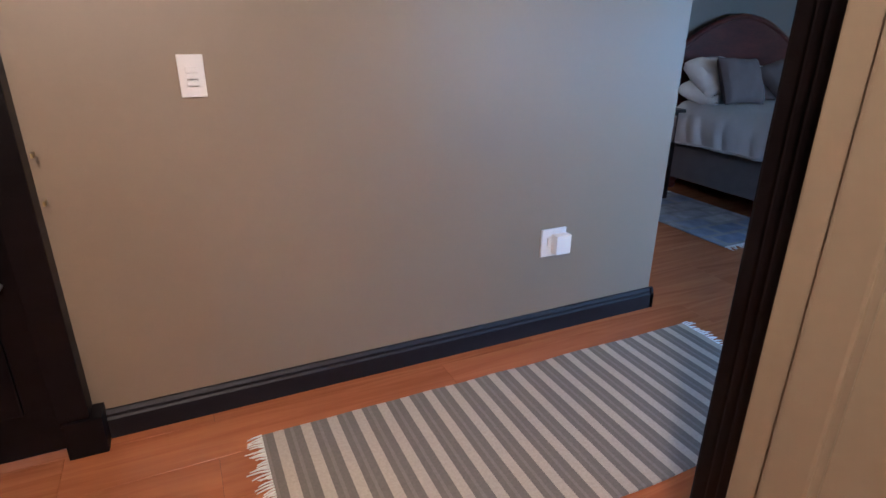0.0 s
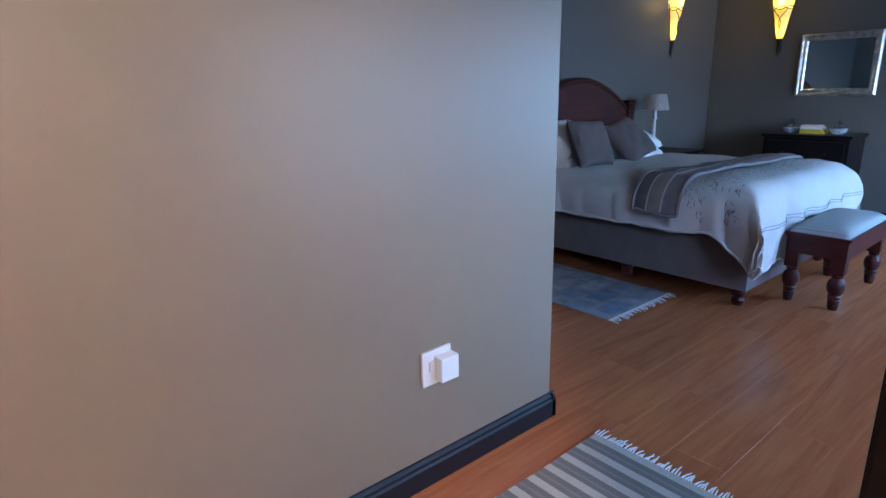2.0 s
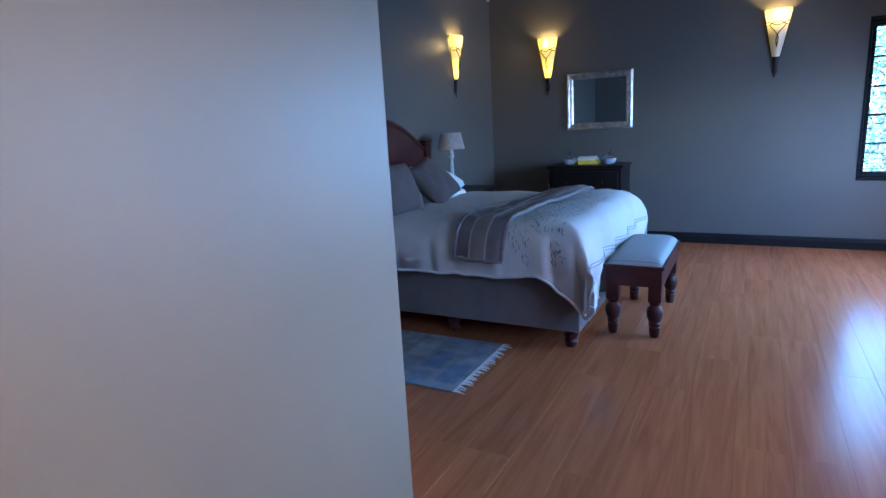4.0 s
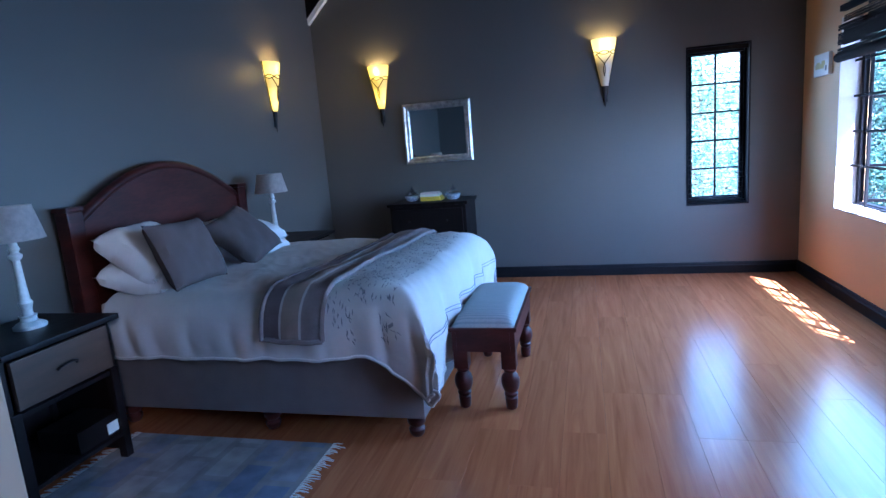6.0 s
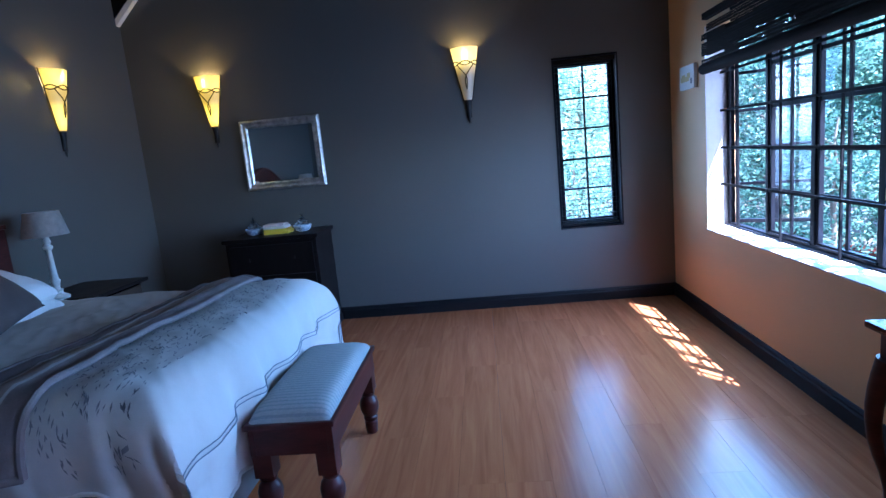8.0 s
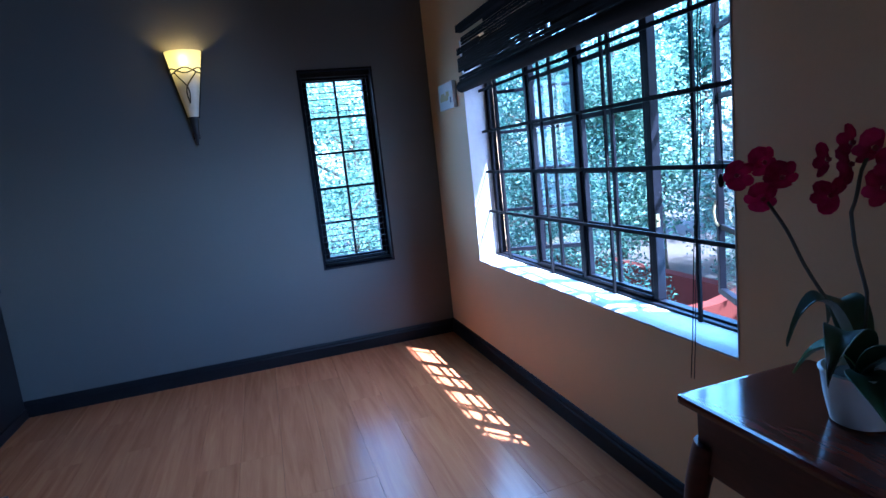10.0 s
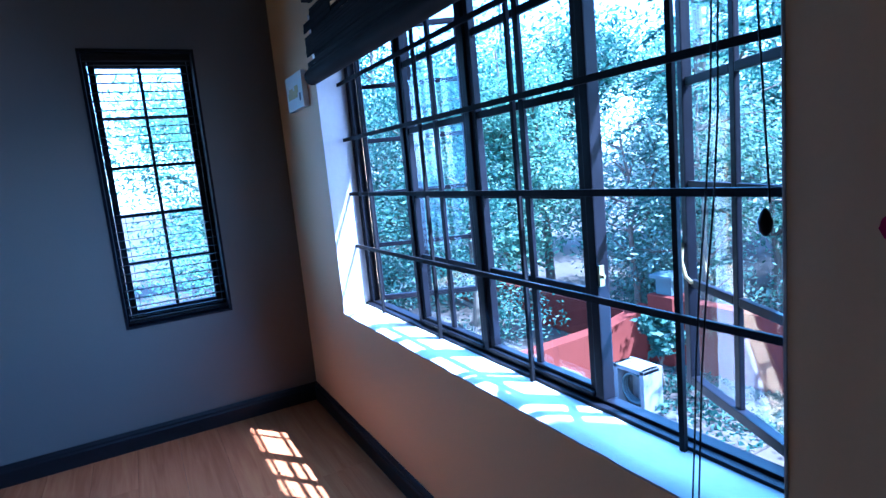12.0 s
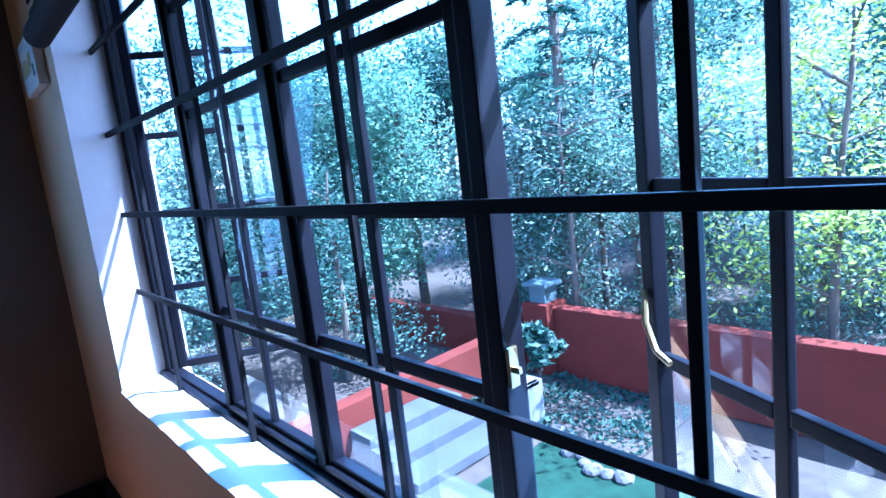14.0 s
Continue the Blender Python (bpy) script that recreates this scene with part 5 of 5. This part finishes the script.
        verts += [p - a * s, p - b * s * 0.4, p + a * s, p + b * s * 0.4]
        faces.append((i, i + 1, i + 2, i + 3))
    me = bpy.data.meshes.new("ground_cover")
    me.from_pydata(verts, [], faces)
    me.materials.append(M["leaf_b"])
    tagged(new("ground_cover", me), "low leafy ground cover", "plants", kind="stuff")
    # the small round tree
    tree("standard_tree", 10.75, -5.43, 1.2, 0.30, M["leaf_b"], "small round-headed standard tree in the bed", 4, 1500, 0.66, 0.075, 0.022)


def build_woods():
    rng = random.Random(21)
    k = 0
    kinds = ("leaf_a", "leaf_b", "leaf_c")
    for row, (dist, count, hh, sp, lv, sz) in enumerate(((9.5, 12, 3.7, 1.5, 9500, 0.042), (13.5, 13, 6.2, 2.4, 13000, 0.065), (20, 13, 9.6, 3.6, 13000, 0.10))):
        for q in range(count):
            ang = radians(-100 + 98 * (q + 0.5 + rng.uniform(-0.3, 0.3)) / count)
            x, y = 6.2 + dist * math.cos(ang) * rng.uniform(0.92, 1.1), 0.2 + dist * math.sin(ang) * rng.uniform(0.92, 1.1)
            if row == 0 and (y > -7.6 and x < 13.6):
                y = min(y, -7.9)
            open_side = ang > radians(-24)
            tree("tree", x, y, hh * rng.uniform(0.8, 1.25) * (0.85 if open_side else 1), sp * rng.uniform(0.85, 1.2), M[kinds[rng.randrange(3)]], ("bushy green tree behind the garden wall", "tall leafy tree in the wood", "very tall leafy tree far back in the wood")[row], 100 + k, int(lv * (0.6 if open_side else 0.8)), 0.02 if row == 0 else 0.15, sz, 0.08 + 0.05 * row)
            k += 1
    for k, (ang, dist, hh, sp, mat, lv) in enumerate(((-52, 8.6, 4.6, 1.5, "leaf_c", 1500), (-57, 10.5, 6.0, 2.0, "leaf_b", 2200), (-47, 9.8, 4.4, 1.4, "leaf_c", 1600), (-64, 9.0, 4.8, 1.5, "leaf_c", 1500), (-76, 8.2, 5.6, 1.8, "leaf_y", 3600))):
        x, y = 5.9 + dist * math.cos(radians(ang)), 0.3 + dist * math.sin(radians(ang))
        tree("tree", x, min(y, -7.0), hh, sp, M[mat], "thin open tree with bare twigs behind the garden wall" if mat != "leaf_y" else "tree with sunlit yellow-green leaves behind the wall", 300 + k, lv, 0.3, 0.05, 0.07)


def conifer(x, y, height, seed):
    """A dark cedar: level tiers of boughs, wide below and short above, with fringes of needles along each."""
    rng = random.Random(seed)
    t = thing("conifer", (x, y, G), "tall dark cedar with level tiers of boughs in the wood", "tree")
    part("trunk", tube(bmesh.new(), [(x + 0.05 * math.sin(k), y, G + height * k / 10) for k in range(11)], [0.17 * (1 - 0.09 * k) for k in range(11)], 10), M["bark"], t, "grey-brown tapering trunk")
    verts, faces = [], []
    for k in range(46):
        f = 0.22 + 0.76 * k / 45
        reach = 2.3 * (1.05 - f) * rng.uniform(0.7, 1.15)
        ang = k * 2.4 + rng.uniform(-0.4, 0.4)
        way = Vector((math.cos(ang), math.sin(ang), 0))
        base = Vector((x, y, G + height * f))
        pts = [base + way * reach * q / 4 + Vector((0, 0, 0.10 * q - 0.035 * q * q)) * reach for q in range(5)]
        part("bough", tube(bmesh.new(), pts, [0.035, 0.028, 0.02, 0.013, 0.006], 5), M["bark"], t)
        side = Vector((-way.y, way.x, 0))
        for q in range(110):
            u = rng.uniform(0.15, 1.0)
            i = min(3, int(u * 4))
            p = pts[i].lerp(pts[i + 1], u * 4 - i) + side * rng.gauss(0, 0.16) * reach * (1.15 - u) + Vector((0, 0, rng.uniform(-0.07, 0.05)))
            d = (way * rng.uniform(0.2, 1) + side * rng.uniform(-1, 1) + Vector((0, 0, rng.uniform(-0.4, 0.2)))).normalized()
            w = d.orthogonal().normalized() * 0.02
            n = len(verts)
            verts += [p - d * 0.07, p - w, p + d * 0.09, p + w]
            faces.append((n, n + 1, n + 2, n + 3))
    me = bpy.data.meshes.new("needles")
    me.from_pydata([v - Vector((x, y, G)) for v in verts], [], faces)
    me.materials.append(M["leaf_b"])
    ob = new("needles", me)
    ob.parent = t
    tagged(ob, "fringes of dark needles", kind="stuff")


# ---- floor ----
def build_floor():
    floor = structure("floor", boxes(((-0.1, -0.2, -0.25), (XE + 0.2, YN + 0.2, -0.010))), M["skirt"], "reddish cherry laminate floor of long boards")
    wid, ln = 0.192, 1.285
    rng = random.Random(2)
    meshes = {}
    row, y = 0, 0.0
    while y < YN:
        w = min(wid, YN - y)
        x = -rng.choice((0.0, 0.42, 0.85))
        while x < XE:
            a, b = max(x, 0.0), min(x + ln, XE)
            x += ln
            if b - a < 0.02:
                continue
            if y > YA and b <= XA - 0.1:
                continue
            if y > YA:
                a = max(a, XA - 0.1)
            key = (round(b - a, 3), round(w, 3))
            if key not in meshes:
                me = bpy.data.meshes.new("plank")
                bm = bmesh.new()
                g, e = 0.0004, 0.0002
                L, W = b - a, w
                top = [bm.verts.new(p) for p in ((g + e, g + e, 0), (L - g - e, g + e, 0), (L - g - e, W - g - e, 0), (g + e, W - g - e, 0))]
                low = [bm.verts.new(p) for p in ((g, g, -e), (L - g, g, -e), (L - g, W - g, -e), (g, W - g, -e))]
                bot = [bm.verts.new(p) for p in ((g, g, -0.009), (L - g, g, -0.009), (L - g, W - g, -0.009), (g, W - g, -0.009))]
                bm.faces.new(top)
                for i in range(4):
                    j = (i + 1) % 4
                    bm.faces.new((low[i], low[j], top[j], top[i]))
                    bm.faces.new((bot[i], bot[j], low[j], low[i]))
                bm.to_mesh(me)
                bm.free()
                me.materials.append(M["floor"])
                meshes[key] = me
            ob = new("plank", meshes[key])
            ob.parent, ob.location = floor, (a, y, 0)
        y += wid
        row += 1


build_walls()
skirting("baseboard", 1.41, YA, XA + 0.02, YA, (0, -1))
skirting("baseboard", XA, YA - 0.02, XA, YN, (1, 0))
skirting("baseboard", XA, YN, XE, YN, (0, -1))
skirting("baseboard", XE, 0, XE, YN, (-1, 0))
skirting("baseboard", XC, 0, XE, 0, (0, 1))
skirting("baseboard", XC, 0, XC, 1.21, (1, 0))
build_door_a()
build_entry_frame()
build_wide_window()
build_narrow_window()
build_reed_blind()
build_bed()
build_bench()
build_nightstand(4.66, 5.17, "dark wooden nightstand with a paler drawer and open shelf")
build_nightstand(7.02, 7.54, "dark wooden nightstand behind the far side of the bed")
build_lamp(4.98, 4.13, 0.70, "table lamp with a white turned stem on the near nightstand")
build_lamp(7.04, 4.12, 0.70, "white turned table lamp with grey shade on the far nightstand")
build_chest()
build_mirror()
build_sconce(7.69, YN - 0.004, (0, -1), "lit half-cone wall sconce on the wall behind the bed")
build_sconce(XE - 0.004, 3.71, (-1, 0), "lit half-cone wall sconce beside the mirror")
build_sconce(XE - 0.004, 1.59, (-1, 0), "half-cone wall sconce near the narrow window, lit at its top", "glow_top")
build_table()
build_small()
build_rugs()
build_garden()
build_woods()
conifer(11.9, -7.9, 9.5, 5)
build_floor()
